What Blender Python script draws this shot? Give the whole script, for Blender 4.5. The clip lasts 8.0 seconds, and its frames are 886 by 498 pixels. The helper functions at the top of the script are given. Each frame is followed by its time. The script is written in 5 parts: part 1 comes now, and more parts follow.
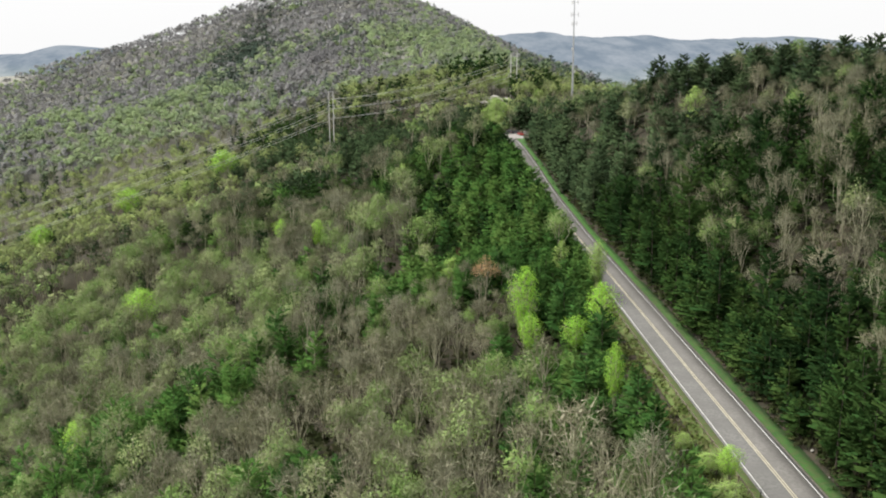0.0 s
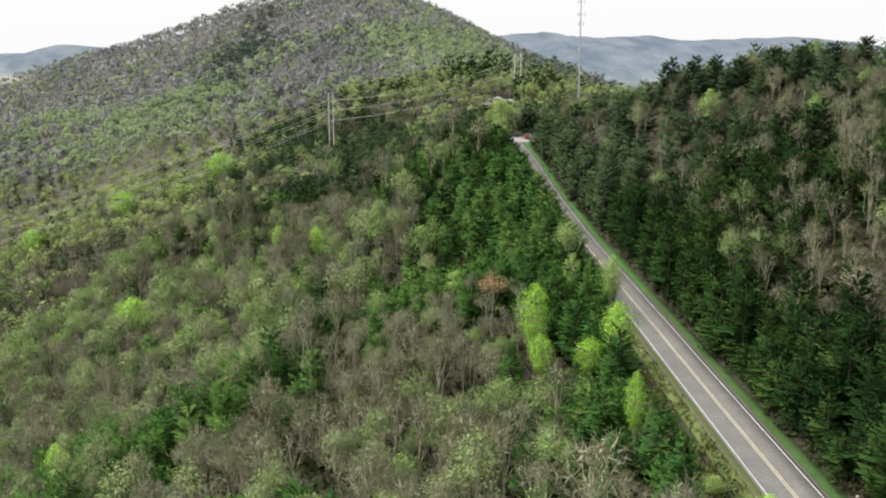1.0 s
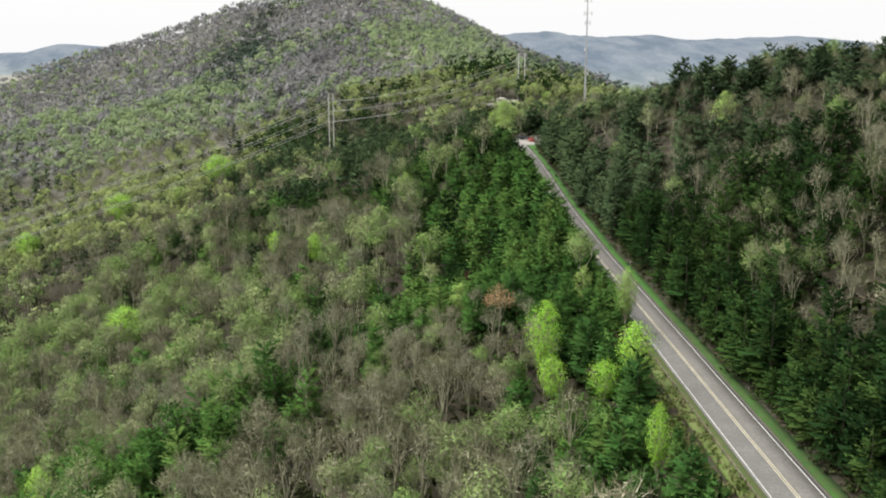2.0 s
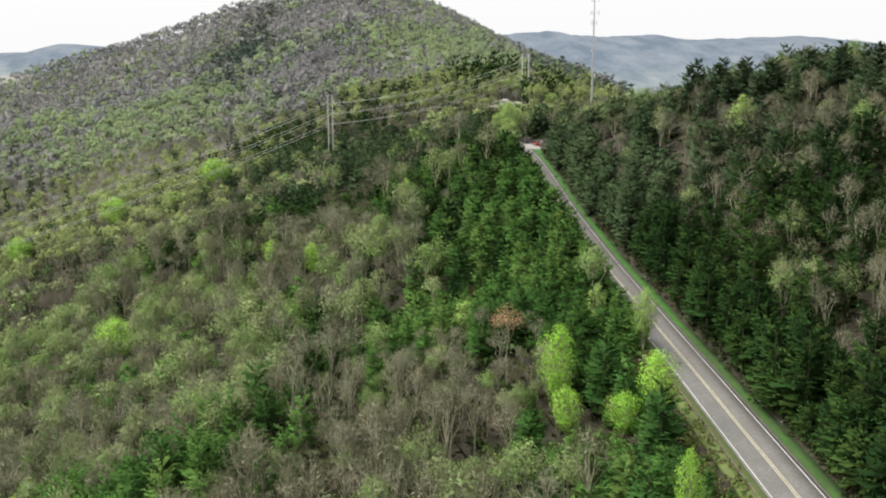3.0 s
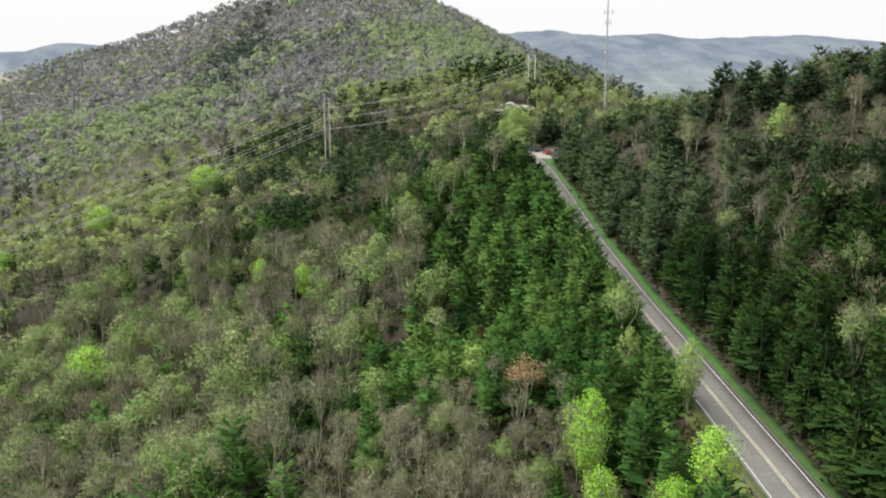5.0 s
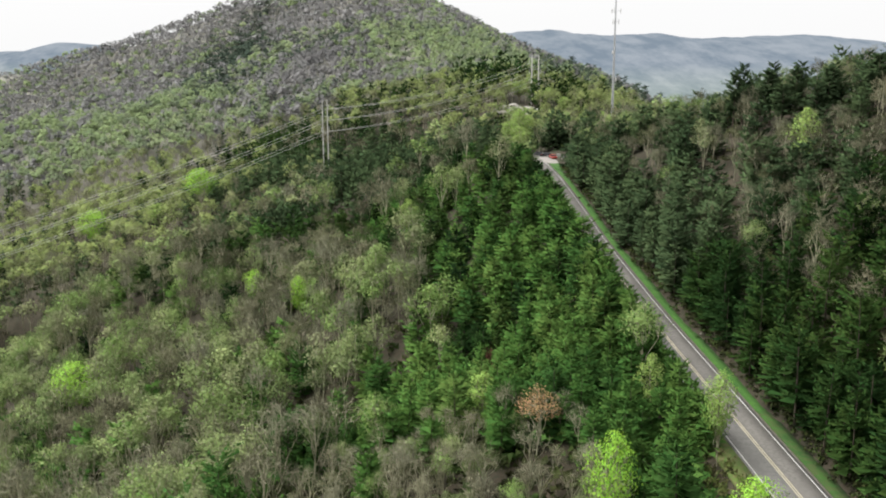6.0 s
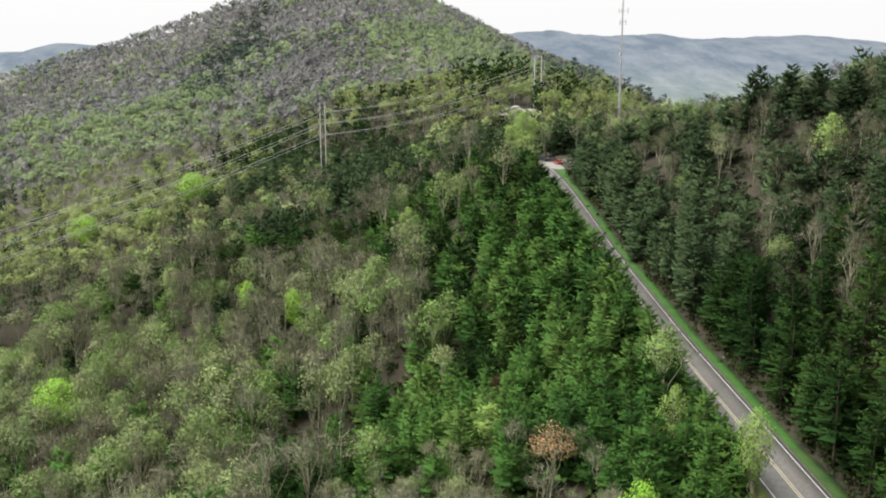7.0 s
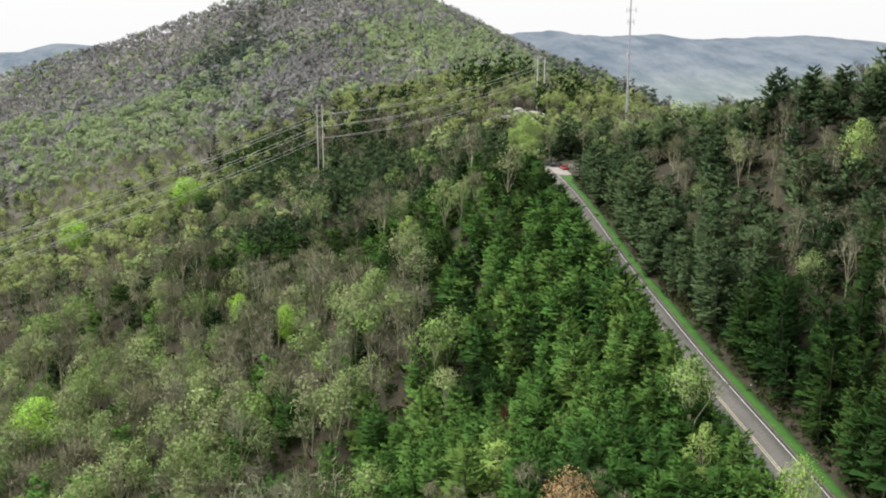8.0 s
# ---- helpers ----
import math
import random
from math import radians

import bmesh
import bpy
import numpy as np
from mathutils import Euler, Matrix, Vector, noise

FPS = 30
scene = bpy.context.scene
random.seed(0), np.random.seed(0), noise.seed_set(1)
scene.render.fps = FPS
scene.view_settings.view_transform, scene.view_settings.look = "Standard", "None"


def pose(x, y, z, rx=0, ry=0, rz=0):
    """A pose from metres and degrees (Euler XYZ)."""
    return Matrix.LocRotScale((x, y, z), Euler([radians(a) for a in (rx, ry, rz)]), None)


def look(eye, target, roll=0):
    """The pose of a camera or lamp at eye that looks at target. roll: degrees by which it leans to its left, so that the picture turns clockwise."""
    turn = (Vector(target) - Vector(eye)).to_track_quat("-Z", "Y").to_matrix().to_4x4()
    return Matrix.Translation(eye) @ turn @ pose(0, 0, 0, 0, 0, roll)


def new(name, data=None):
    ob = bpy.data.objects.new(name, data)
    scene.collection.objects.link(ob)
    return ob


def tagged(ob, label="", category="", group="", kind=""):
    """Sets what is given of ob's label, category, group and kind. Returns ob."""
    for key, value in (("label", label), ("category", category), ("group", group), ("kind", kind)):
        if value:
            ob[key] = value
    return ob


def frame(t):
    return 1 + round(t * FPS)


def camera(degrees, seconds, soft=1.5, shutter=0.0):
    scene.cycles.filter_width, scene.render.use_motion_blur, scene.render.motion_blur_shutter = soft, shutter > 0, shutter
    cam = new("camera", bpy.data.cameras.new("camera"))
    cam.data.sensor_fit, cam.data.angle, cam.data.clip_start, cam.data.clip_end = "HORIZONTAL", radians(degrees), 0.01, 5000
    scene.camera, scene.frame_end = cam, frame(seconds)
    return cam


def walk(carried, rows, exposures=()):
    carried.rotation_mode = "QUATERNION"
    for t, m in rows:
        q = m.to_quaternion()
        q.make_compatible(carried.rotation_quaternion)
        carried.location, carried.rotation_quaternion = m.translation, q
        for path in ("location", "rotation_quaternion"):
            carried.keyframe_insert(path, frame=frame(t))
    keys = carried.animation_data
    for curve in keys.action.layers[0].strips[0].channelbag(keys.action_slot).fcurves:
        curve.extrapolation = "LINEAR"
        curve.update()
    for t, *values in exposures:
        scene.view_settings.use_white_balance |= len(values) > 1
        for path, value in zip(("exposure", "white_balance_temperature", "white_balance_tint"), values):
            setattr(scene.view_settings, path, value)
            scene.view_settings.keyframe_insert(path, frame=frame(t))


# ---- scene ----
cam = camera(50.0, 8.0, soft=1.95)
PATH = [
    (0, (0.055, -0.009, 52.987), (0.055, 1.949, 52.582), -0.1),
    (0.5, (-0.289, 6.032, 53.181), (-0.29, 7.991, 52.776), -0.0),
    (1, (-0.601, 12.66, 53.309), (-0.603, 14.618, 52.904), -0.0),
    (1.5, (-0.821, 18.321, 53.427), (-0.825, 20.279, 53.021), -0.0),
    (3, (-1.58, 37.711, 54.084), (-1.588, 39.669, 53.677), -0.0),
    (3.5, (-1.875, 44.303, 54.385), (-1.884, 46.261, 53.977), -0.0),
    (4, (-2.039, 50.862, 54.672), (-2.048, 52.819, 54.263), -0.0),
    (4.5, (-2.288, 57.519, 54.958), (-2.298, 59.477, 54.549), 0.0),
    (6, (-3.402, 78.153, 55.454), (-3.412, 80.11, 55.044), -0.0),
    (6.5, (-3.773, 84.387, 55.618), (-3.783, 86.344, 55.209), 0.0),
    (7, (-4.097, 90.938, 55.71), (-4.106, 92.896, 55.301), -0.0),
    (7.5, (-4.41, 96.722, 55.691), (-4.418, 98.679, 55.282), 0.0),
    (8, (-4.758, 104.201, 55.836), (-4.766, 106.158, 55.428), 0.0),
]
walk(cam, [(t, look(eye, target, roll)) for t, eye, target, roll in PATH])

# ---- world and light: bright overcast sky, weak soft sun high on the valley side ----
SUN_UP, SUN_ROUND = 58.0, 287.0
world = bpy.data.worlds.new("world")
scene.world = world
world.use_nodes = True
wn, wl = world.node_tree.nodes, world.node_tree.links
wn.clear()
sky = wn.new("ShaderNodeTexSky")
sky.sky_type = "NISHITA"
sky.sun_disc = False
sky.sun_elevation, sky.sun_rotation = radians(SUN_UP), radians(SUN_ROUND)
sky.dust_density, sky.air_density = 4.0, 1.0
grey = wn.new("ShaderNodeHueSaturation")
grey.inputs["Saturation"].default_value = 0.12
cloud = wn.new("ShaderNodeMix")
cloud.data_type = "RGBA"
cloud.inputs[0].default_value = 0.88
# cloud cover grows brighter from the horizon to overhead, as an overcast sky does
coord = wn.new("ShaderNodeTexCoord")
height = wn.new("ShaderNodeSeparateXYZ")
cover = wn.new("ShaderNodeMapRange")
cover.inputs[1].default_value, cover.inputs[2].default_value = 0.05, 1.0
cover.inputs[3].default_value, cover.inputs[4].default_value = 10.9, 11.5
tint = wn.new("ShaderNodeCombineXYZ")
wl.new(coord.outputs["Generated"], height.inputs[0])
wl.new(height.outputs[2], cover.inputs[0])
for socket in tint.inputs:
    wl.new(cover.outputs[0], socket)
wl.new(tint.outputs[0], cloud.inputs[7])
back = wn.new("ShaderNodeBackground")
back.inputs["Strength"].default_value = 0.1
wout = wn.new("ShaderNodeOutputWorld")
wl.new(sky.outputs[0], grey.inputs["Color"])
wl.new(grey.outputs[0], cloud.inputs[6])
wl.new(cloud.outputs[2], back.inputs["Color"])
wl.new(back.outputs[0], wout.inputs["Surface"])
sun = new("sun", bpy.data.lights.new("sun", "SUN"))
sun.data.energy, sun.data.angle, sun.data.color = 4.6, radians(45), (1.0, 0.96, 0.905)
sun.matrix_world = look((-230, 70, 380), (0, 0, 0))


# ---- materials ----
def nodes_of(name):
    m = bpy.data.materials.new(name)
    m.use_nodes = True
    m.node_tree.nodes.clear()
    return m, m.node_tree.nodes, m.node_tree.links


def ramp_of(n, stops):
    r = n.new("ShaderNodeValToRGB")
    while len(r.color_ramp.elements) < len(stops):
        r.color_ramp.elements.new(0.5)
    for e, (p, c) in zip(r.color_ramp.elements, stops):
        e.position, e.color = p, (*c, 1)
    return r


def math_of(n, l, op, a, b):
    k = n.new("ShaderNodeMath")
    k.operation = op
    for s, v in zip(k.inputs, (a, b)):
        if isinstance(v, (int, float)):
            s.default_value = v
        else:
            l.new(v, s)
    return k.outputs[0]


def foliage(name, stops, through_light=0.3, spread=0.35, rough=0.7):
    """Leaves, needles or twigs: a tone per tree, a smaller change per leaf or tuft, some light let through."""
    m, n, l = nodes_of(name)
    att = n.new("ShaderNodeAttribute")
    att.attribute_name = "tone"
    info = n.new("ShaderNodeObjectInfo")
    tone = math_of(n, l, "FRACT", math_of(n, l, "ADD", att.outputs["Fac"], info.outputs["Random"]), 0.0)
    geo = n.new("ShaderNodeNewGeometry")
    col = ramp_of(n, stops)
    l.new(tone, col.inputs[0])
    hsv = n.new("ShaderNodeHueSaturation")
    l.new(col.outputs[0], hsv.inputs["Color"])
    val = math_of(n, l, "ADD", math_of(n, l, "MULTIPLY", geo.outputs["Random Per Island"], 2 * spread), 1 - spread)
    l.new(val, hsv.inputs["Value"])
    hue = math_of(n, l, "ADD", math_of(n, l, "MULTIPLY", geo.outputs["Random Per Island"], 0.03), 0.485)
    l.new(hue, hsv.inputs["Hue"])
    guide = n.new("ShaderNodeAttribute")
    guide.attribute_name = "guide"
    turn = n.new("ShaderNodeVectorTransform")
    turn.vector_type, turn.convert_from, turn.convert_to = "VECTOR", "OBJECT", "WORLD"
    l.new(guide.outputs["Vector"], turn.inputs[0])
    blend = n.new("ShaderNodeVectorMath")
    blend.operation = "MULTIPLY_ADD"
    blend.inputs[1].default_value = (0.14, 0.14, 0.14)
    l.new(geo.outputs["Normal"], blend.inputs[0])
    l.new(turn.outputs[0], blend.inputs[2])
    unit = n.new("ShaderNodeVectorMath")
    unit.operation = "NORMALIZE"
    l.new(blend.outputs[0], unit.inputs[0])
    d = n.new("ShaderNodeBsdfDiffuse")
    l.new(hsv.outputs[0], d.inputs["Color"])
    l.new(unit.outputs[0], d.inputs["Normal"])
    t = n.new("ShaderNodeBsdfTranslucent")
    l.new(unit.outputs[0], t.inputs["Normal"])
    l.new(hsv.outputs[0], t.inputs["Color"])
    mix = n.new("ShaderNodeMixShader")
    mix.inputs[0].default_value = through_light
    out = n.new("ShaderNodeOutputMaterial")
    l.new(d.outputs[0], mix.inputs[1])
    l.new(t.outputs[0], mix.inputs[2])
    l.new(mix.outputs[0], out.inputs["Surface"])
    return m


def surface(name, c0, c1, scale, rough=0.8, metal=0.0, fine=0.0, c2=None, bump=0.0):
    """A worn surface: two colours by a broad noise, a third by a fine one."""
    m, n, l = nodes_of(name)
    geo = n.new("ShaderNodeNewGeometry")
    tex = n.new("ShaderNodeTexNoise")
    tex.inputs["Scale"].default_value, tex.inputs["Detail"].default_value = scale, 5
    l.new(geo.outputs["Position"], tex.inputs["Vector"])
    r = ramp_of(n, [(0.35, c0), (0.65, c1)])
    l.new(tex.outputs[0], r.inputs[0])
    colour = r.outputs[0]
    b = n.new("ShaderNodeBsdfPrincipled")
    if fine:
        tex2 = n.new("ShaderNodeTexNoise")
        tex2.inputs["Scale"].default_value, tex2.inputs["Detail"].default_value = fine, 3
        l.new(geo.outputs["Position"], tex2.inputs["Vector"])
        r2 = ramp_of(n, [(0.42, (0, 0, 0)), (0.62, (1, 1, 1))])
        l.new(tex2.outputs[0], r2.inputs[0])
        mx = n.new("ShaderNodeMix")
        mx.data_type = "RGBA"
        l.new(r2.outputs[0], mx.inputs[0])
        l.new(colour, mx.inputs[6])
        mx.inputs[7].default_value = (*(c2 or c1), 1)
        colour = mx.outputs[2]
        if bump:
            bp = n.new("ShaderNodeBump")
            bp.inputs["Strength"].default_value = bump
            l.new(tex2.outputs[0], bp.inputs["Height"])
            l.new(bp.outputs[0], b.inputs["Normal"])
    l.new(colour, b.inputs["Base Color"])
    b.inputs["Roughness"].default_value, b.inputs["Metallic"].default_value = rough, metal
    out = n.new("ShaderNodeOutputMaterial")
    l.new(b.outputs[0], out.inputs["Surface"])
    return m


# base tones darkened to carry the shade in gaps between crowns
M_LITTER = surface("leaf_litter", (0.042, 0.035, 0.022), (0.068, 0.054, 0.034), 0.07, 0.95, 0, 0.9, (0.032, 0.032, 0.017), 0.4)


def hazed_mountain_litter():
    """Paints shade between crowns into the near litter, haze into the mountain's grey-brown litter."""
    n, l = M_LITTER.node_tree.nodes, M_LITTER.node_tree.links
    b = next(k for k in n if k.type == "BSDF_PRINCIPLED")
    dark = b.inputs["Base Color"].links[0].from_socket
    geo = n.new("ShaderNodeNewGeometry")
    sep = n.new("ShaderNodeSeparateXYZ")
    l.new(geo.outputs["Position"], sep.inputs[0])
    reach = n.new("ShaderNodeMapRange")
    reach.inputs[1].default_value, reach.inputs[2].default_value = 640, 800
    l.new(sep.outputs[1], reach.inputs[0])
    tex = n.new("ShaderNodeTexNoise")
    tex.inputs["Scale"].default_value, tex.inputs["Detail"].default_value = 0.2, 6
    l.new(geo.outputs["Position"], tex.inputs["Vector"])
    hazed_litter = ramp_of(n, [(0.35, (0.2, 0.198, 0.17)), (0.65, (0.26, 0.258, 0.222))])
    l.new(tex.outputs[0], hazed_litter.inputs[0])
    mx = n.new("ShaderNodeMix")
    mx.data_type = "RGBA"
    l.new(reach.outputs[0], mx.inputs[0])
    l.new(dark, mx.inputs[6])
    l.new(hazed_litter.outputs[0], mx.inputs[7])
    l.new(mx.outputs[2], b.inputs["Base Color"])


hazed_mountain_litter()
M_GRASS = surface("verge_grass", (0.02, 0.07, 0.008), (0.036, 0.108, 0.012), 0.35, 0.9, 0, 1.1, (0.048, 0.078, 0.018), 0.5)
M_LAWN = surface("bright_mown_grass", (0.026, 0.1, 0.01), (0.048, 0.145, 0.015), 0.35, 0.9, 0, 1.6, (0.034, 0.1, 0.013), 0.5)
M_ASPHALT = surface("asphalt", (0.124, 0.122, 0.114), (0.158, 0.156, 0.145), 0.25, 0.85, 0, 2.2, (0.114, 0.112, 0.105), 0.1)
M_LANE = surface("worn_asphalt", (0.138, 0.133, 0.122), (0.175, 0.168, 0.154), 0.25, 0.85, 0, 2.2, (0.126, 0.121, 0.11), 0.1)
M_SHOULDER = surface("gravel_shoulder", (0.12, 0.11, 0.09), (0.17, 0.158, 0.13), 1.2, 0.95, 0, 6.0, (0.09, 0.08, 0.06), 0.3)
M_VERGE = surface("yellow_green_grass", (0.075, 0.135, 0.024), (0.115, 0.175, 0.036), 0.35, 0.9, 0, 1.4, (0.13, 0.13, 0.05), 0.5)
M_WHITE = surface("white_road_paint", (0.5, 0.5, 0.48), (0.62, 0.62, 0.6), 1.0, 0.7)
M_YELLOW = surface("yellow_road_paint", (0.47, 0.43, 0.31), (0.54, 0.5, 0.37), 1.0, 0.7)
M_LOT = surface("pale_gravel", (0.27, 0.26, 0.24), (0.36, 0.35, 0.33), 0.4, 0.95, 0, 4.0, (0.23, 0.21, 0.19), 0.3)
M_POLE = surface("pale_weathered_pole", (0.66, 0.65, 0.63), (0.78, 0.77, 0.75), 0.6, 0.7)
M_STEEL = surface("galvanised_steel", (0.42, 0.43, 0.44), (0.55, 0.56, 0.57), 0.5, 0.45, 0.6)
M_INSULATOR = surface("pale_insulator", (0.6, 0.6, 0.58), (0.72, 0.72, 0.7), 2.0, 0.4)
M_WIRE = surface("aluminium_wire", (0.46, 0.47, 0.46), (0.56, 0.56, 0.55), 2.0, 0.5)
M_BARK = surface("grey_brown_bark", (0.248, 0.237, 0.158), (0.477, 0.459, 0.32), 1.5, 0.9)
M_PINE_BARK = surface("pine_bark", (0.07, 0.055, 0.042), (0.12, 0.095, 0.072), 1.5, 0.9)
M_PINE = foliage("pine_needles", [(0.0, (0.016, 0.037, 0.013)), (0.35, (0.026, 0.059, 0.018)), (0.7, (0.041, 0.083, 0.022)), (1.0, (0.066, 0.115, 0.031))], 0.12, 0.16)
M_FRESH_PINE = foliage("young_pine_needles", [(0.0, (0.048, 0.113, 0.031)), (0.4, (0.076, 0.17, 0.04)), (0.75, (0.101, 0.204, 0.048)), (1.0, (0.141, 0.237, 0.062))], 0.12, 0.16)
# pine needles of the mountain, paled and greyed with painted haze
M_HAZED_UPLAND_PINE = foliage("hazed_upland_pine_needles", [(0.0, (0.076, 0.109, 0.088)), (0.5, (0.105, 0.15, 0.112)), (1.0, (0.142, 0.188, 0.136))], 0.15, 0.12)
# lighter copy of pine_needles: haze over the farther stands is in the colour
M_HAZED_PINE = foliage("hazed_pine_needles", [(0.0, (0.052, 0.089, 0.043)), (0.5, (0.077, 0.122, 0.057)), (1.0, (0.108, 0.161, 0.073))], 0.14, 0.12)
M_TWIG = foliage("bare_twigs", [(0.0, (0.102, 0.103, 0.063)), (0.2, (0.18, 0.183, 0.114)), (0.4, (0.286, 0.293, 0.202)), (0.6, (0.158, 0.173, 0.09)), (0.8, (0.235, 0.249, 0.143)), (1.0, (0.332, 0.325, 0.21))], 0.1, 0.2)
M_PALE_TWIG = foliage("pale_grey_twigs", [(0.0, (0.281, 0.269, 0.171)), (1.0, (0.328, 0.312, 0.197))], 0.1, 0.15)
M_BUD_TWIG = foliage("budding_twigs", [(0.0, (0.16, 0.168, 0.085)), (0.5, (0.19, 0.205, 0.1)), (1.0, (0.23, 0.24, 0.13))], 0.1, 0.2)
M_LEAF = foliage("young_leaves", [(0.0, (0.177, 0.218, 0.104)), (0.2, (0.205, 0.294, 0.101)), (0.4, (0.316, 0.407, 0.162)), (0.55, (0.107, 0.157, 0.058)), (0.7, (0.246, 0.377, 0.113)), (0.85, (0.251, 0.279, 0.149)), (1.0, (0.382, 0.47, 0.198))], 0.16, 0.12)
# next two: mountain twigs and leaves with haze put into their colour
M_HAZED_TWIG = foliage("hazed_grey_upland_twigs", [(0.0, (0.323, 0.322, 0.326)), (0.35, (0.374, 0.378, 0.381)), (0.7, (0.428, 0.428, 0.428)), (1.0, (0.48, 0.475, 0.487))], 0.48, 0.06)
M_HAZED_LEAF = foliage("hazed_young_leaves", [(0.0, (0.288, 0.349, 0.244)), (0.25, (0.343, 0.447, 0.237)), (0.5, (0.441, 0.557, 0.287)), (0.7, (0.293, 0.367, 0.231)), (0.85, (0.465, 0.575, 0.295)), (1.0, (0.379, 0.428, 0.316))], 0.48, 0.06)
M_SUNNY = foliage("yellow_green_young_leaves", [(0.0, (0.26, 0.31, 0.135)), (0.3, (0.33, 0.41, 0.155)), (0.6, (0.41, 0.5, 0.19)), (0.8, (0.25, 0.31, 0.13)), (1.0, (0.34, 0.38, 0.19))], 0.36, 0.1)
M_PALE = foliage("pale_green_leaves", [(0.0, (0.3, 0.46, 0.115)), (1.0, (0.37, 0.51, 0.16))], 0.28, 0.14)
M_BRIGHT = foliage("fresh_green_leaves", [(0.0, (0.35, 0.65, 0.085)), (1.0, (0.41, 0.69, 0.115))], 0.32, 0.14)
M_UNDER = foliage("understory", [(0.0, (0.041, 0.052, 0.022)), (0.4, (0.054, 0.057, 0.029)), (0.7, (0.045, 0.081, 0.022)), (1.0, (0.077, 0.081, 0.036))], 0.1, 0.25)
M_WEEDS = foliage("rough_weeds", [(0.0, (0.108, 0.148, 0.042)), (0.4, (0.158, 0.191, 0.062)), (0.7, (0.166, 0.152, 0.079)), (1.0, (0.133, 0.217, 0.05))], 0.25, 0.2)
M_BUDS = foliage("rust_buds", [(0.0, (0.52, 0.34, 0.18)), (1.0, (0.56, 0.37, 0.2))], 0.3, 0.3)
M_RED = foliage("dead_red_needles", [(0.0, (0.11, 0.062, 0.04)), (1.0, (0.14, 0.075, 0.048))], 0.1, 0.35)


# ---- the lie of the land ----
ROAD_Y = [-300, 60, 107, 155, 190, 222, 255, 294, 343, 371, 407, 440]
ROAD_X = [44.5, 43.2, 42.7, 41.8, 41.2, 38.5, 35.6, 33.3, 30.7, 28.8, 27.4, 25.0]
CLIMB_Y = [-300, 60, 190, 310, 372, 430, 480]
CLIMB_Z = [0, 0, 0, 9, 16, 17.5, 18]
SMOOTH_Y = np.arange(-300, 480, 1.0)


def smoothed(ys, vs, width):
    """A broken line with its corners rounded off."""
    v = np.interp(SMOOTH_Y, ys, vs)
    k = np.hanning(2 * width + 1)
    return np.convolve(np.pad(v, width, mode="edge"), k / k.sum(), "valid")


ROAD_XS, ROAD_ZS = smoothed(ROAD_Y, ROAD_X, 14), smoothed(CLIMB_Y, CLIMB_Z, 18)


def road_x(y):
    return np.interp(y, SMOOTH_Y, ROAD_XS)


def road_z(y):
    return np.interp(y, SMOOTH_Y, ROAD_ZS)


def step(v, a, b):
    t = np.clip((v - a) / (b - a), 0, 1)
    return t * t * (3 - 2 * t)


def waves(x, y):
    """Gentle hummocks, spurs and gullies."""
    return (np.sin(x * 0.031 + y * 0.017 + 1.0) * np.sin(y * 0.023 - x * 0.011 + 0.4) + 0.6 * np.sin(x * 0.013 - y * 0.029 + 2.0)
            + 0.35 * np.sin(x * 0.083 + 1.3) * np.sin(y * 0.071 + 0.5))


# spurs and gullies of the slope below the road: height, middle and half widths
SPURS = [
    (5.3, 0, 208, 38, 22), (-9.0, -25, 260, 42, 20), (3.6, -65, 314, 45, 15), (-10.5, -55, 380, 34, 20), (4.5, -118, 404, 36, 20), (-7.0, -32, 415, 25, 18),
    (-4.0, -100, 362, 26, 14), (-3.0, 15, 155, 30, 16), (-5.6, -60, 240, 30, 18), (-3.5, 5, 280, 25, 18), (-14.0, -165, 458, 50, 17), (6.0, -178, 497, 48, 15), (9.0, -125, 542, 45, 28),
    (10.0, -85, 925, 70, 50), (-10.0, -70, 1060, 110, 45), (-9.0, -175, 880, 26, 90), (7.0, -225, 900, 32, 90), (-7.0, -290, 930, 30, 90),
]


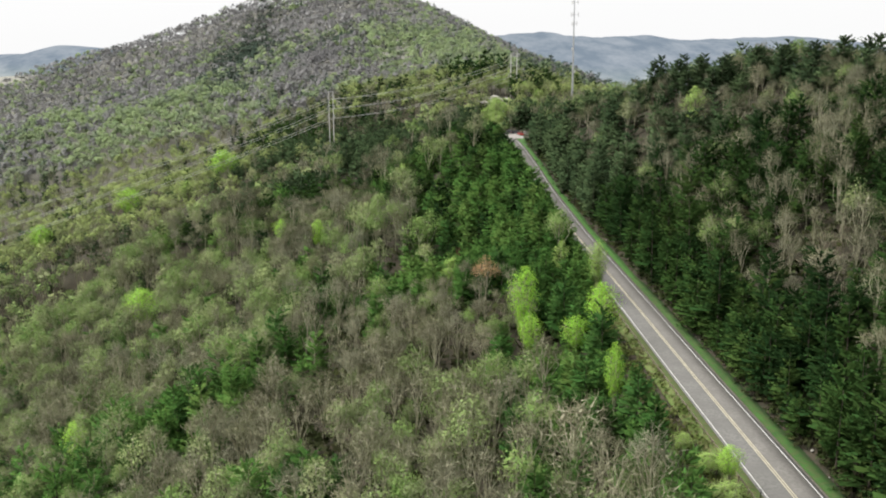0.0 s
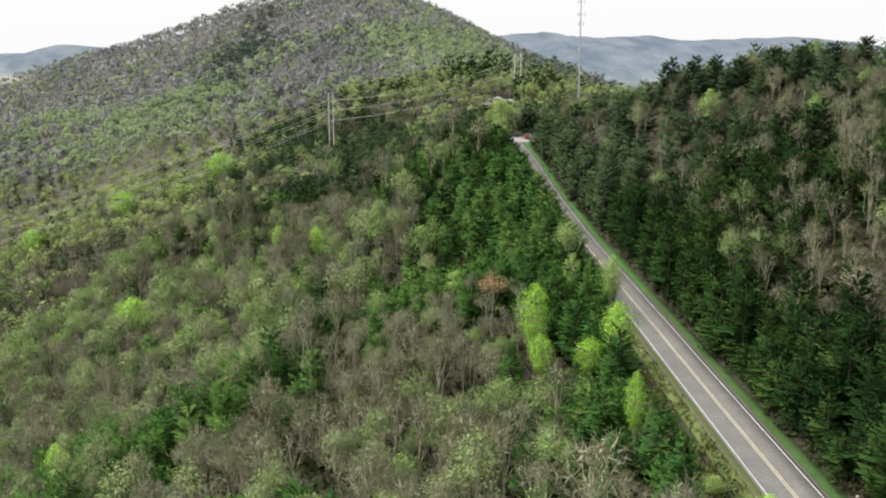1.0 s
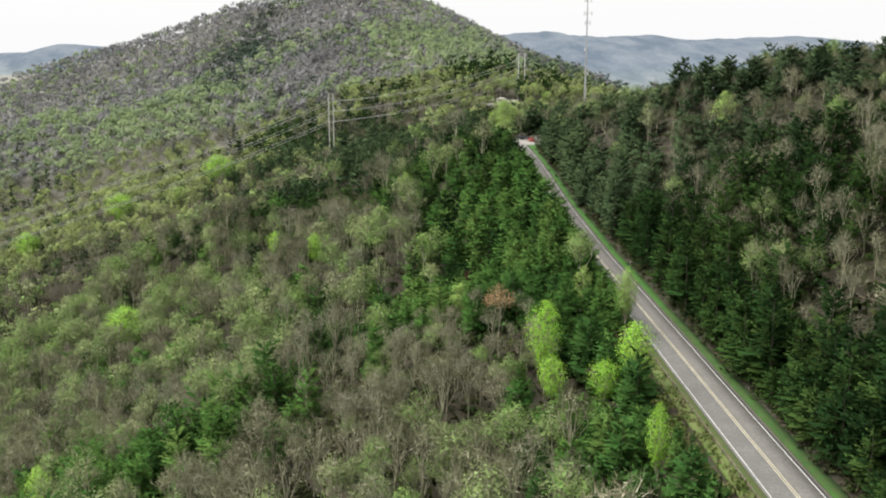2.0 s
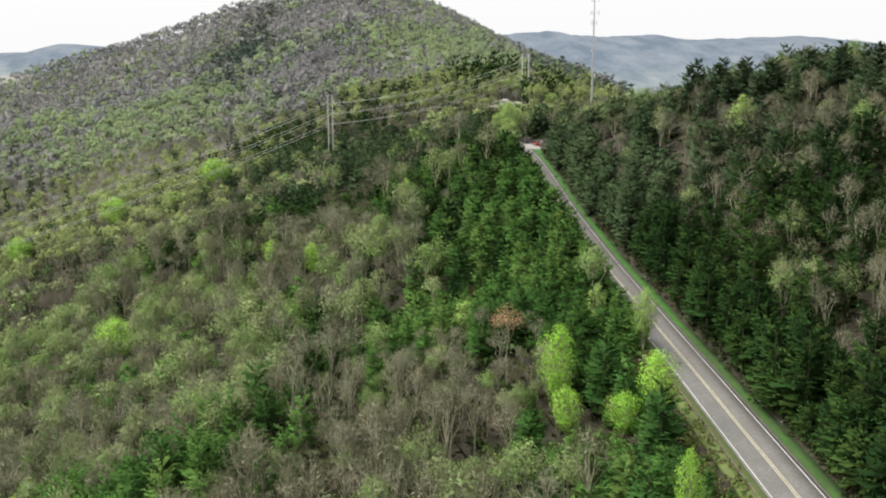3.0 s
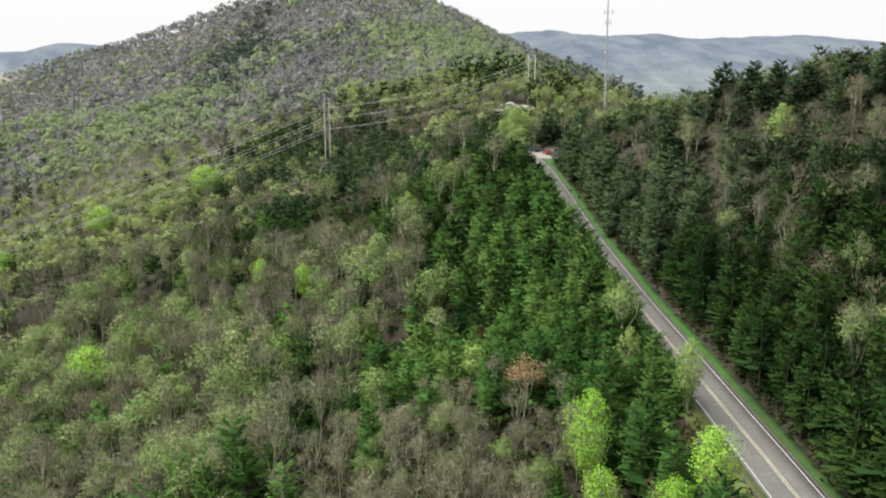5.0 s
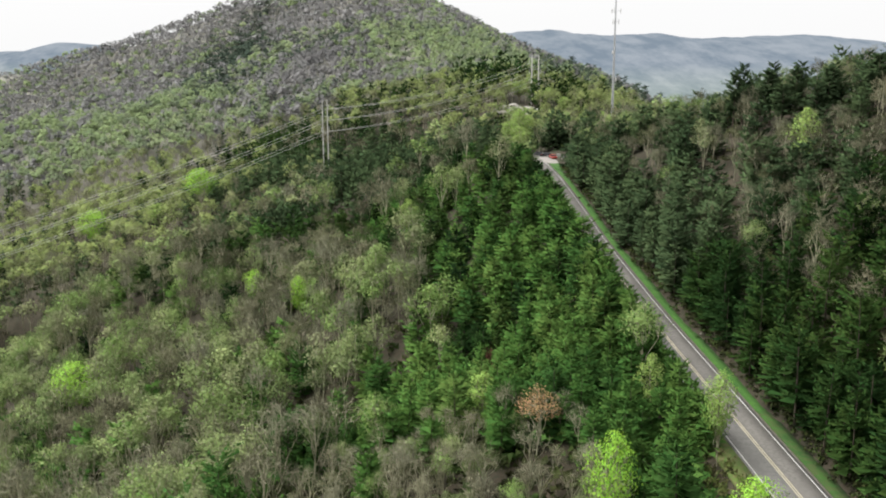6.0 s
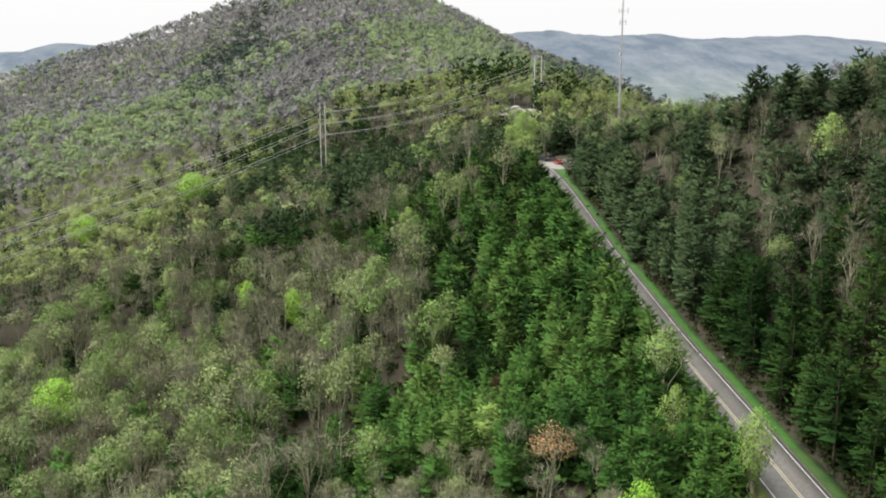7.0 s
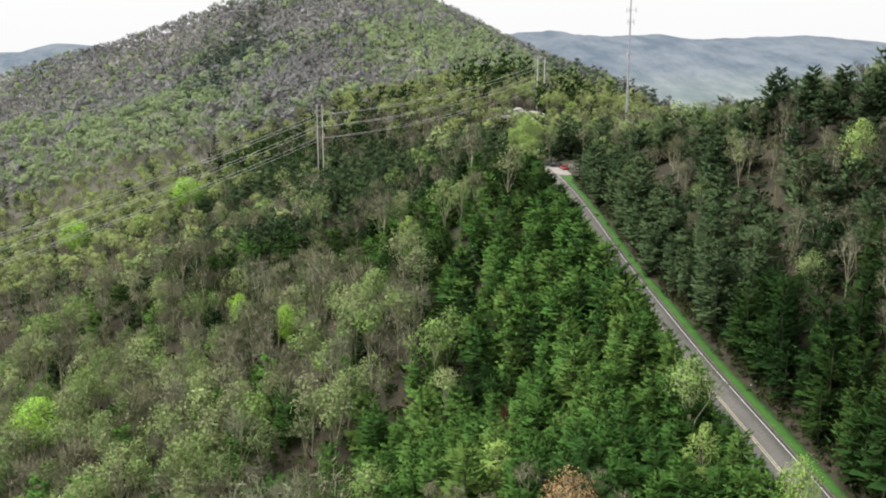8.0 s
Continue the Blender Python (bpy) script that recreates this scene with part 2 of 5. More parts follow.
def ground_z(x, y):
    x, y = np.asarray(x, float), np.asarray(y, float)
    crest_x = np.where(y < 430, road_x(y) - 4.0, np.interp(y, [430, 600, 780, 950, 1200, 1700], [22, 40, 45, 0, -80, -80]))
    crest_z = np.where(y < 430, road_z(y), np.interp(y, [430, 470, 525, 565, 600, 625, 700, 780, 950, 1150, 1220, 1400, 1900], [17.5, 17, 13, 13.5, 22.5, 24, 31, 40, 70, 114, 118, 90, -60]))
    fall = np.interp(y, [0, 430, 460, 500, 530, 620, 750, 850, 1000, 1200], [0.4, 0.4, 0.36, 0.3, 0.25, 0.26, 0.22, 0.22, 0.4, 0.55])
    d = crest_x - x
    left = crest_z - 400 * (1 - np.exp(-fall * np.maximum(d - np.interp(y, [0, 330, 400, 520, 600, 750], [2, 2, 14, 14, 10, 50]), 0) / 400))
    left = left - np.interp(y, [170, 230, 430, 480, 700, 800], [0, 0.2, 0.2, 0.1, 0.1, 0]) * np.maximum(d - 85, 0)
    left = left + sum(a * np.exp(-(((x - u) / p) ** 2) - ((y - v) / q) ** 2) for a, u, v, p, q in SPURS) * step(d, 4, 22)
    left = left + 4.0 * step(d, 25, 90) * waves(x, y)
    e = x - (road_x(y) + 6.7)
    share = 1 - 0.8 * step(y, 335, 450) - 0.2 * step(y, 450, 520)
    rise = (42 * (1 - np.exp(-np.interp(y, [130, 180, 225], [0.45, 0.52, 0.72]) * np.maximum(e, 0) / 42)) - 0.3 * np.maximum(e - 90, 0)) * share
    drop = ((0.1 + 0.14 * step(y, 800, 1000)) * np.maximum(-d, 0) + 0.0018 * np.maximum(-d, 0) ** 2) * step(y, 430, 560)
    right = crest_z + rise - drop + 1.5 * step(e, 8, 40) * waves(x * 1.5, y * 1.5)
    spine = np.where(d > 0, left, right)
    ridge_y = np.interp(x, [-1200, -700, -450, -330, -80, 200], [1800, 1500, 1370, 1310, 1220, 1250])
    ridge_z = np.interp(x, [-1800, -1200, -700, -450, -335, -240, -80, 0, 80, 200], [-40, -10, 14, 50, 86, 113, 118, 82, 24, -80])
    off = np.abs(y - ridge_y)
    ridge = ridge_z - 0.48 * off + 3 * waves(x * 0.7, y * 0.7)
    k = 6.0
    top = np.maximum(spine, ridge)
    return np.maximum(top + k * np.log(np.exp((spine - top) / k) + np.exp((ridge - top) / k)) - k * np.exp(-np.abs(spine - ridge) / k) * 0.69, -95)


def mesh_of(name, verts, faces, mats, smooth=False, tone=None, guide=None):
    me = bpy.data.meshes.new(name)
    faces = np.asarray(faces, np.int32)
    w = faces.shape[1]
    me.vertices.add(len(verts))
    me.vertices.foreach_set("co", np.asarray(verts, np.float32).ravel())
    me.loops.add(faces.size)
    me.loops.foreach_set("vertex_index", faces.ravel())
    me.polygons.add(len(faces))
    me.polygons.foreach_set("loop_start", np.arange(0, faces.size, w, dtype=np.int32))
    me.polygons.foreach_set("loop_total", np.full(len(faces), w, np.int32))
    if smooth:
        me.polygons.foreach_set("use_smooth", np.ones(len(faces), bool))
    me.materials.append(mats)
    if tone is not None:
        a = me.attributes.new("tone", "FLOAT", "POINT")
        a.data.foreach_set("value", np.asarray(tone, np.float32))
    if guide is not None:
        a = me.attributes.new("guide", "FLOAT_VECTOR", "POINT")
        a.data.foreach_set("vector", np.asarray(guide, np.float32).ravel())
    me.update(calc_edges=True)
    return me


def grid_faces(nu, nv):
    i = np.arange((nu - 1) * (nv - 1))
    a = (i // (nv - 1)) * nv + i % (nv - 1)
    return np.stack([a, a + nv, a + nv + 1, a + 1], 1)


def build_ground():
    us = np.concatenate([-np.geomspace(1, 9, 45)[::-1] + 1, np.linspace(0, 1, 90)[1:], np.geomspace(1, 9, 45)[1:]])
    ys = np.concatenate([np.concatenate([np.arange(-300, 80, 12.0), np.arange(80, 520, 4.0)]), np.geomspace(520, 4900, 110)])
    u, y = np.meshgrid(us, ys, indexing="ij")
    x = np.where(u < 0, -120 + u * 500, np.where(u > 1, 160 + (u - 1) * 500, -120 + 280 * u))
    z = ground_z(x, y)
    near = np.abs(x - road_x(y)) < 8.5
    z = z - 0.25 * near * (y < 430)
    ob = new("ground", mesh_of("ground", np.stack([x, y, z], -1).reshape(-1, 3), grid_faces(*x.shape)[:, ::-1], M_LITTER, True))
    tagged(ob, "brown leaf-littered forest floor of a steep wooded ridge", "ground", kind="structure")


build_ground()


def ribbon(name, lo, hi, lift, thick, mat, y0, y1, gap=2.0):
    """A strip along the road from lo to hi metres right of its middle, with a top and two sides."""
    ys = np.arange(y0, y1 + 0.01, gap)
    cx, cz = road_x(ys), road_z(ys)
    tilt = np.gradient(cx, ys)
    rows = []
    for o, dz in ((lo, -thick), (lo, 0), (hi, 0), (hi, -thick)):
        rows.append(np.stack([cx + o / np.sqrt(1 + tilt**2), ys - o * tilt / np.sqrt(1 + tilt**2), cz + lift + dz], -1))
    v = np.stack(rows, 1).reshape(-1, 3)
    return new(name, mesh_of(name, v, grid_faces(len(ys), 4), mat))


road = tagged(ribbon("road", -3.75, 3.8, 0.12, 0.5, M_ASPHALT, -300, 418), "grey two-lane asphalt mountain road with worn surface", "road", kind="structure")
lane = ribbon("resurfaced_lane", 0.02, 3.6, 0.126, 0.01, M_LANE, -300, 414)
lane.parent = road
lane["label"] = "slightly warmer grey resurfaced lane"
for name, lo, hi, mat in (("edge_line", -3.42, -3.27, M_WHITE), ("edge_line", 3.2, 3.35, M_WHITE), ("centre_line", -0.24, -0.09, M_YELLOW), ("centre_line", 0.09, 0.24, M_YELLOW)):
    line = ribbon(name, lo, hi, 0.135, 0.012, mat, -300, 412)
    line.parent = road
tagged(ribbon("verge_near", -6.9, -3.75, 0.02, 0.5, M_VERGE, -300, 430), "short green grass verge beside the asphalt", "verge", kind="structure")
tagged(ribbon("verge_far", 4.15, 6.4, 0.04, 0.6, M_GRASS, -300, 214), "green grass verge at the foot of the bank", "verge", kind="structure")
tagged(ribbon("verge_upper", 4.15, 6.3, 0.04, 0.6, M_LAWN, 214, 430), "bright green mown grass verge at the foot of the bank", "verge", kind="structure")
tagged(ribbon("gutter", 3.8, 4.15, 0.09, 0.5, M_SHOULDER, -300, 425), "pale gravel strip between asphalt and grass", "gutter", kind="structure")


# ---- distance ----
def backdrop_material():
    m, n, l = nodes_of("painted_haze_distance")
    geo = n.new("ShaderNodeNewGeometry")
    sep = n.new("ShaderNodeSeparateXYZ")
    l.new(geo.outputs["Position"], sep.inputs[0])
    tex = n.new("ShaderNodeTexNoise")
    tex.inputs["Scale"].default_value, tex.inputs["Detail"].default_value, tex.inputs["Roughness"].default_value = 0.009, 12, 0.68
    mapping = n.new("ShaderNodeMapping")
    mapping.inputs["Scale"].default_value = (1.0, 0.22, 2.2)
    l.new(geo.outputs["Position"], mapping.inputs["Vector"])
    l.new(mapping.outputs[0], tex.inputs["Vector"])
    # distance haze is painted into these tones, paler and greener low down
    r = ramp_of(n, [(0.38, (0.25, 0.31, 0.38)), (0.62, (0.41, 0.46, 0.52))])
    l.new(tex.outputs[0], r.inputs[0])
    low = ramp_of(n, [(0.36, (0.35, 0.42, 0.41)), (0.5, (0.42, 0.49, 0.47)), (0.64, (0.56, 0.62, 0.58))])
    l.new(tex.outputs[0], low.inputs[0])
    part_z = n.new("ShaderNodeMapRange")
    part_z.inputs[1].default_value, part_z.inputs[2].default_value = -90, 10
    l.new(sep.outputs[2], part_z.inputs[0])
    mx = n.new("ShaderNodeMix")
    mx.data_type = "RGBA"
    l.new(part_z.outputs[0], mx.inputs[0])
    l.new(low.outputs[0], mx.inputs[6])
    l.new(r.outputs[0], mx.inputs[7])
    # glows by itself, so the painted haze takes no scene light
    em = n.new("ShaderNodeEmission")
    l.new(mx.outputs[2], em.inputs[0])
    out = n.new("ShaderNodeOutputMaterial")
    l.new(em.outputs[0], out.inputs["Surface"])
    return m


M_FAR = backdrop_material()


def far_ridge(name, x0, x1, y0, y1, crest, label):
    xs, vs = np.linspace(x0, x1, 120), np.linspace(0, 1, 24)
    x, v = np.meshgrid(xs, vs, indexing="ij")
    top = crest(x)
    z = -93 + (top + 93) * step(v, 0.35, 1) + 14 * np.sin(x * 0.011 + 3 * np.sin(x * 0.004)) * v * (1 - v) * 3
    y = y0 + (y1 - y0) * v + 60 * np.sin(x * 0.008)
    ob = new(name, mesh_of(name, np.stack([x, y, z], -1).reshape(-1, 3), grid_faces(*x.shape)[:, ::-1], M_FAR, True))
    tagged(ob, label, "hills", kind="structure")


RIDGE_X = [-200, 273, 419, 504, 614, 748, 845, 906, 1015, 1137, 1307, 1477, 1586, 1720, 1885, 2100, 2600]
RIDGE_Z = [95, 129, 139, 125, 114, 118, 124, 121, 103, 106, 113, 116, 112, 98, 65, 15, 0]
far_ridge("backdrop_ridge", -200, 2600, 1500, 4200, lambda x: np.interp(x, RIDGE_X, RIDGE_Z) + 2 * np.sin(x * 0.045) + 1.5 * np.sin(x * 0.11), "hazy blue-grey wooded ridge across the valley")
far_ridge("backdrop_hills", -3200, -900, 3400, 4600, lambda x: np.interp(x, [-3200, -2145, -1950, -1790, -1600, -1400, -900], [36, 42, 56, 86, 80, 55, 30]) + 4 * np.sin(x * 0.017), "hazy pale blue hills far beyond the mountain")


# ---- trees: prototypes made of tapered tubes, twigs, tufts and leaves ----
class Maker:
    """Gathers triangles, each with a guide: the way in which the tuft or spray that it stands for faces."""

    def __init__(self):
        self.v, self.f, self.g, self.n = [], [], [], 0

    def tri(self, a, b, c, guide=(0, 0, 0)):
        self.v += [a, b, c]
        self.g += [tuple(guide)] * 3
        self.f.append((self.n, self.n + 1, self.n + 2))
        self.n += 3

    def tube(self, points, radii, sides=4):
        start = self.n
        for k, (p, r) in enumerate(zip(points, radii)):
            for s in range(sides):
                a = 2 * math.pi * s / sides + 0.3 * k
                self.v.append((p[0] + r * math.cos(a), p[1] + r * math.sin(a), p[2]))
                self.g.append((0, 0, 0))
        self.n += len(points) * sides
        for k in range(len(points) - 1):
            for s in range(sides):
                a, b = start + k * sides + s, start + k * sides + (s + 1) % sides
                self.f += [(a, b, b + sides), (a, b + sides, a + sides)]

    def twig(self, a, b, r, rng, face=None, guide=(0, 0, 0)):
        side = np.cross(np.subtract(b, a), rng.normal(size=3) if face is None else np.add(face, rng.normal(size=3) * 0.35))
        side = side / (np.linalg.norm(side) + 1e-9) * r
        self.tri(tuple(np.add(a, side)), tuple(np.subtract(a, side)), tuple(b), guide)

    def leaf(self, p, size, rng, face=(0, 0, 0.5), loose=0.42, guide=None):
        face = np.asarray(face, float)
        guide = face if guide is None else np.asarray(guide, float)
        n = rng.normal(size=3) * loose + face
        n /= np.linalg.norm(n)
        u = np.cross(n, rng.normal(size=3))
        u /= np.linalg.norm(u)
        w = np.cross(n, u)
        s = size * rng.uniform(0.7, 1.3)
        p = np.asarray(p)
        self.tri(tuple(p + u * s), tuple(p - u * s * 0.5 + w * s * 0.75), tuple(p - u * s * 0.5 - w * s * 0.75), guide / (np.linalg.norm(guide) + 0.05))

    def done(self):
        return np.array(self.v, np.float32), np.array(self.f, np.int32), np.array(self.g, np.float32)


def pine_proto(seed, high, wide, levels, boughs, blades, size, bare=0.12, flat=0.55, sides=5, thin=0.3, sweep=0.5, ragged=0.0):
    """Trunk and crown of a pine: whorls of boughs that rise at their tips, each a feather of needle sprays swept outwards."""
    rng = np.random.default_rng(seed)
    trunk, crown = Maker(), Maker()
    bend = rng.normal(size=2) * 0.02 * high
    ks = np.linspace(0, 1, 5 if sides > 3 else 3)
    trunk.tube([(bend[0] * k * k, bend[1] * k * k, -0.8 + (high + 0.4) * k) for k in ks], [0.015 * high * (1 - 0.93 * k) + 0.01 for k in ks], sides)
    for i in range(levels):
        k = bare + (1 - bare) * (i + rng.uniform(-0.25, 0.25)) / levels
        k = min(max(k, 0.04), 0.97)
        z = high * k
        reach = wide * (1 - k) ** flat * min(1, 0.7 + 1.8 * (k - bare)) * rng.uniform(0.82 - 0.4 * ragged, 1.15 + 0.2 * ragged)
        turn = rng.uniform(0, 6.28)
        count = max(3, int(boughs * (1 if k < 0.75 else 0.7)))
        for j in range(count):
            a = turn + 6.28 * j / count + rng.normal() * 0.22
            r = reach * rng.uniform(0.65 - 0.6 * ragged, 1.15 + 0.4 * ragged) + 0.2
            out = np.array([math.cos(a), math.sin(a), 0])
            across = np.array([-out[1], out[0], 0])
            rise = rng.uniform(-0.12, 0.12) + 0.55 * k * k
            root = np.array([bend[0] * k * k, bend[1] * k * k, z + rng.normal() * 0.3 * high / levels])
            tip = root + out * r + (0, 0, r * rise)
            low = root - (0, 0, 0.1 * r)
            crown.tri(tuple(low), tuple(low + (tip - root) * 0.8 + across * (0.3 - 0.4 * ragged) * r), tuple(low + (tip - root) * 0.8 - across * (0.3 - 0.4 * ragged) * r), out * 0.45 + (0, 0, 0.35))
            for q in range(blades):
                s = 0.28 + 0.72 * (q + rng.uniform(0.3, 0.9)) / blades
                side = (1 if q % 2 else -1) * rng.uniform(0.15, 1.0) * (1.1 - 0.6 * s)
                p = root + (tip - root) * s + across * side * 0.2 * r + (0, 0, 0.16 * r * s * s + 0.05 * rng.normal() * r)
                go = out * 0.7 + across * side * sweep + (0, 0, rng.uniform(0.1, 0.7)) + rng.normal(size=3) * 0.34
                go = go / np.linalg.norm(go) * size * rng.uniform(0.7, 1.25)
                face = out * 0.5 + across * side * 0.3 + (0, 0, 0.85)
                crown.twig(p - go * 0.45, p + go * 0.75, size * thin * rng.uniform(0.8, 1.2), rng, face, out * (0.3 + 0.25 * s) + across * side * 0.2 + (0, 0, 0.2 + 0.5 * s))
    for q in range(3):
        crown.twig((bend[0], bend[1], high - 1.0), (bend[0] + rng.normal() * 0.12, bend[1] + rng.normal() * 0.12, high + 0.3), size * 0.22, rng, None, (0, 0, 0.7))
    return trunk.done(), crown.done()


def lobes_of(rng, high, wide, fork, count, egg=False):
    """Centres and half widths of the rounded masses that make up a broadleaf crown: an umbrella over the fork, or an egg."""
    got = []
    for i in range(count):
        a, f = 2.4 * i + rng.normal() * 0.3, (i + 0.5) / count
        if egg:
            k = 1 - f
            r = wide * 0.7 * math.sin(math.pi * min(0.97, 0.22 + 0.72 * f)) ** 0.8 * rng.uniform(0.6, 1.05) * (0.3 if f < 0.12 else 1)
            z = high * (fork + (0.9 - fork) * k)
            half = wide * 0.44 * (0.55 + 0.5 * math.sin(math.pi * min(1, 0.18 + 0.75 * f))) * rng.uniform(0.85, 1.15)
        else:
            r = wide * 0.72 * math.sqrt(f) * rng.uniform(0.85, 1.1)
            half = wide * 0.47 * rng.uniform(0.8, 1.2)
            z = high * (1 - (1 - fork) * 0.62 * (r / wide) ** 1.5) - half * 0.85 + rng.normal() * 0.03 * high
        got.append((np.array([math.cos(a) * r, math.sin(a) * r, z]), half))
    return got


def outward(rng, up=0.35):
    d = rng.normal(size=3)
    d[2] += up
    return d / np.linalg.norm(d)


def dome_face(p, high, wide, fork):
    f = (p - (0, 0, high * (0.35 + 0.3 * fork))) / (wide, wide, high * (1 - fork) * 0.75)
    return f / (np.linalg.norm(f) + 0.1)


def spray_twigs(maker, rng, lobes, count, r, high, wide, fork, up=0.45, lift=0.25):
    """Twigs that fan out of each mass to its skin: half of them taper outwards, half stand for a spray that widens."""
    for i in range(count):
        c, half = lobes[i % len(lobes)]
        d = outward(rng, up)
        end = c + d * half * rng.uniform(0.7, 1.12)
        start = c + d * half * rng.uniform(0.0, 0.3) + rng.normal(size=3) * half * 0.12 - (0, 0, half * 0.35)
        guide = dome_face(end, high, wide, fork) * 0.5 + d * 0.35 + (0, 0, lift)
        w = r * rng.uniform(0.7, 1.3)
        if i % 2:
            maker.twig(start, end, w, rng, None, guide)
        else:
            maker.twig(end, start, w, rng, None, guide)


def skin_leaves(maker, rng, lobes, count, size, high, wide, fork, deep=0.55, loose=0.45, up=0.3, lift=0.16):
    for i in range(count):
        c, half = lobes[i % len(lobes)]
        d = outward(rng, up)
        p = c + d * half * (deep + (1.06 - deep) * rng.uniform() ** 0.6)
        face = dome_face(p, high, wide, fork) * 0.5 + d * 0.4
        maker.leaf(p, size, rng, face + (0, 0, 0.15 + 0.5 * lift), loose, face + (0, 0, lift))


def inner_leaves(maker, rng, lobes, count, size, high, wide, fork):
    """Fewer, larger sprays deep in the masses, that close the crown."""
    for i in range(count):
        c, half = lobes[i % len(lobes)]
        d = outward(rng, 0.35)
        p = c + d * half * rng.uniform(0.35, 0.7)
        maker.leaf(p, size, rng, dome_face(p, high, wide, fork) * 0.5 + d * 0.35 + (0, 0, 0.4), 0.25)


def broadleaf_proto(seed, high, wide, twigs, leaves, size, twig_r=0.05, fork=0.4, masses=9, sides=5, egg=False, limb=0.0075, deep=0.4, inner=0):
    """A slim crooked trunk, limbs that rise and bend outwards into rounded masses of twigs and, where leaves > 0, young leaf."""
    rng = np.random.default_rng(seed)
    trunk, crown, foliage_of = Maker(), Maker(), Maker()
    wob = rng.normal(size=(2, 2)) * 0.016 * high

    def mid(k):
        w = wob[0] * math.sin(3.1 * k) + wob[1] * math.sin(6.3 * k)
        return np.array([w[0], w[1], -0.8 + (0.8 * high + 0.8) * k])

    ks = np.linspace(0, 1, 6 if sides > 3 else 3)
    trunk.tube([mid(k) for k in ks], [0.0125 * high * (1 - 0.85 * k) for k in ks], sides)
    lobes = lobes_of(rng, high, wide, fork, masses, egg)
    for i, (c, half) in enumerate(lobes):
        k = np.clip((c[2] - rng.uniform(0.25, 0.5) * high) / (0.8 * high), 0.3 * fork + 0.1, 0.9)
        root = mid(k)
        far = np.linalg.norm(c - root)
        p1 = root + (c - root) * (0.3, 0.3, 0.45) + rng.normal(size=3) * 0.05 * far
        p2 = root + (c - root) * (0.68, 0.68, 0.8) + rng.normal(size=3) * 0.06 * far
        end = c + (0, 0, half * 0.3)
        w = limb * high * rng.uniform(0.7, 1.2)
        if sides > 3:
            trunk.tube([root, p1, p2, end], [w, w * 0.8, w * 0.6, w * 0.3], 3)
        else:
            trunk.twig(root, p2, w, rng)
            trunk.twig(p1, end, w * 0.8, rng)
        branches = 6 if sides > 3 else 2
        for j in range(branches):
            d = outward(rng, 0.6)
            a = p2 + (end - p2) * rng.uniform(0, 0.9)
            tip = c + d * half * rng.uniform(0.7, 0.95)
            knee = a + (tip - a) * 0.5 + rng.normal(size=3) * 0.16 * half
            trunk.twig(a, knee + (tip - a) * 0.1, w * 0.66, rng)
            trunk.twig(knee, tip, w * 0.5, rng)
            if sides > 3:
                axis = (tip - knee) / (np.linalg.norm(tip - knee) + 1e-6)
                for t in range(int(0.72 * twigs / (masses * branches))):
                    q = knee + (tip - knee) * rng.uniform(0.2, 1.0)
                    g = axis * 0.55 + d * 0.35 + rng.normal(size=3) * 0.5 + (0, 0, 0.1)
                    g = g / np.linalg.norm(g) * half * rng.uniform(0.3, 0.7)
                    crown.twig(q, q + g, twig_r * rng.uniform(0.6, 1.2), rng, None, dome_face(q, high, wide, fork) * 0.5 + d * 0.4 + (0, 0, 0.1))
    spray_twigs(crown, rng, lobes, int(0.28 * twigs) if sides > 3 else twigs, twig_r, high, wide, fork)
    if leaves:
        skin_leaves(foliage_of, rng, lobes, leaves, size, high, wide, fork, deep)
        inner_leaves(foliage_of, rng, lobes, inner, size * 1.7, high, wide, fork)
    return trunk.done(), crown.done(), (foliage_of.done() if leaves else None)


def clump_proto(seed, high, wide, count, size, loose=0.35, lobes=5, deep=0.65):
    """A bush: loose sprays of leaves or twigs over an uneven, lobed body."""
    rng = np.random.default_rng(seed)
    crown = Maker()
    lumps = rng.normal(size=(lobes, 3)) * (wide * 0.42, wide * 0.42, high * 0.13) + (0, 0, high * 0.68)
    for i in range(count):
        c = lumps[rng.integers(lobes)]
        d = rng.normal(size=3)
        d[2] = abs(d[2]) - 0.3
        d /= np.linalg.norm(d)
        p = c + d * (wide * 0.55, wide * 0.55, high * 0.2) * rng.uniform(deep, 1.05)
        face = (p - (0, 0, high * 0.6)) / (wide, wide, high * 0.4)
        crown.leaf(p, size, rng, face * 0.5 + d * 0.5 + (0, 0, 0.25), loose)
    b = rng.normal(size=2) * 0.3
    crown.twig((b[0] * 0.3, b[1] * 0.3, -0.5), (b[0] * 3, b[1] * 3, high * 0.75), 0.16, rng)
    return crown.done()


def upland_proto(seed, high, wide, strokes, leaves, twig_r, size, masses=5, inner=20):
    """A tree far up the mountain: trunk, masses of twigs and, where leaves > 0, young leaf on them."""
    rng = np.random.default_rng(seed)
    crown = Maker()
    crown.twig((0, 0, -0.6), (rng.normal() * 0.4, rng.normal() * 0.4, high * 0.8), 0.2, rng)
    lobes = lobes_of(rng, high, wide, 0.4, masses)
    # lift turns guides upward, lightening shaded crown sides as haze would
    spray_twigs(crown, rng, lobes, strokes, twig_r, high, wide, 0.4, lift=0.6)
    skin_leaves(crown, rng, lobes, leaves, size, high, wide, 0.4, lift=0.8)
    inner_leaves(crown, rng, lobes, inner, wide * 0.27, high, wide, 0.4)
    return crown.done()


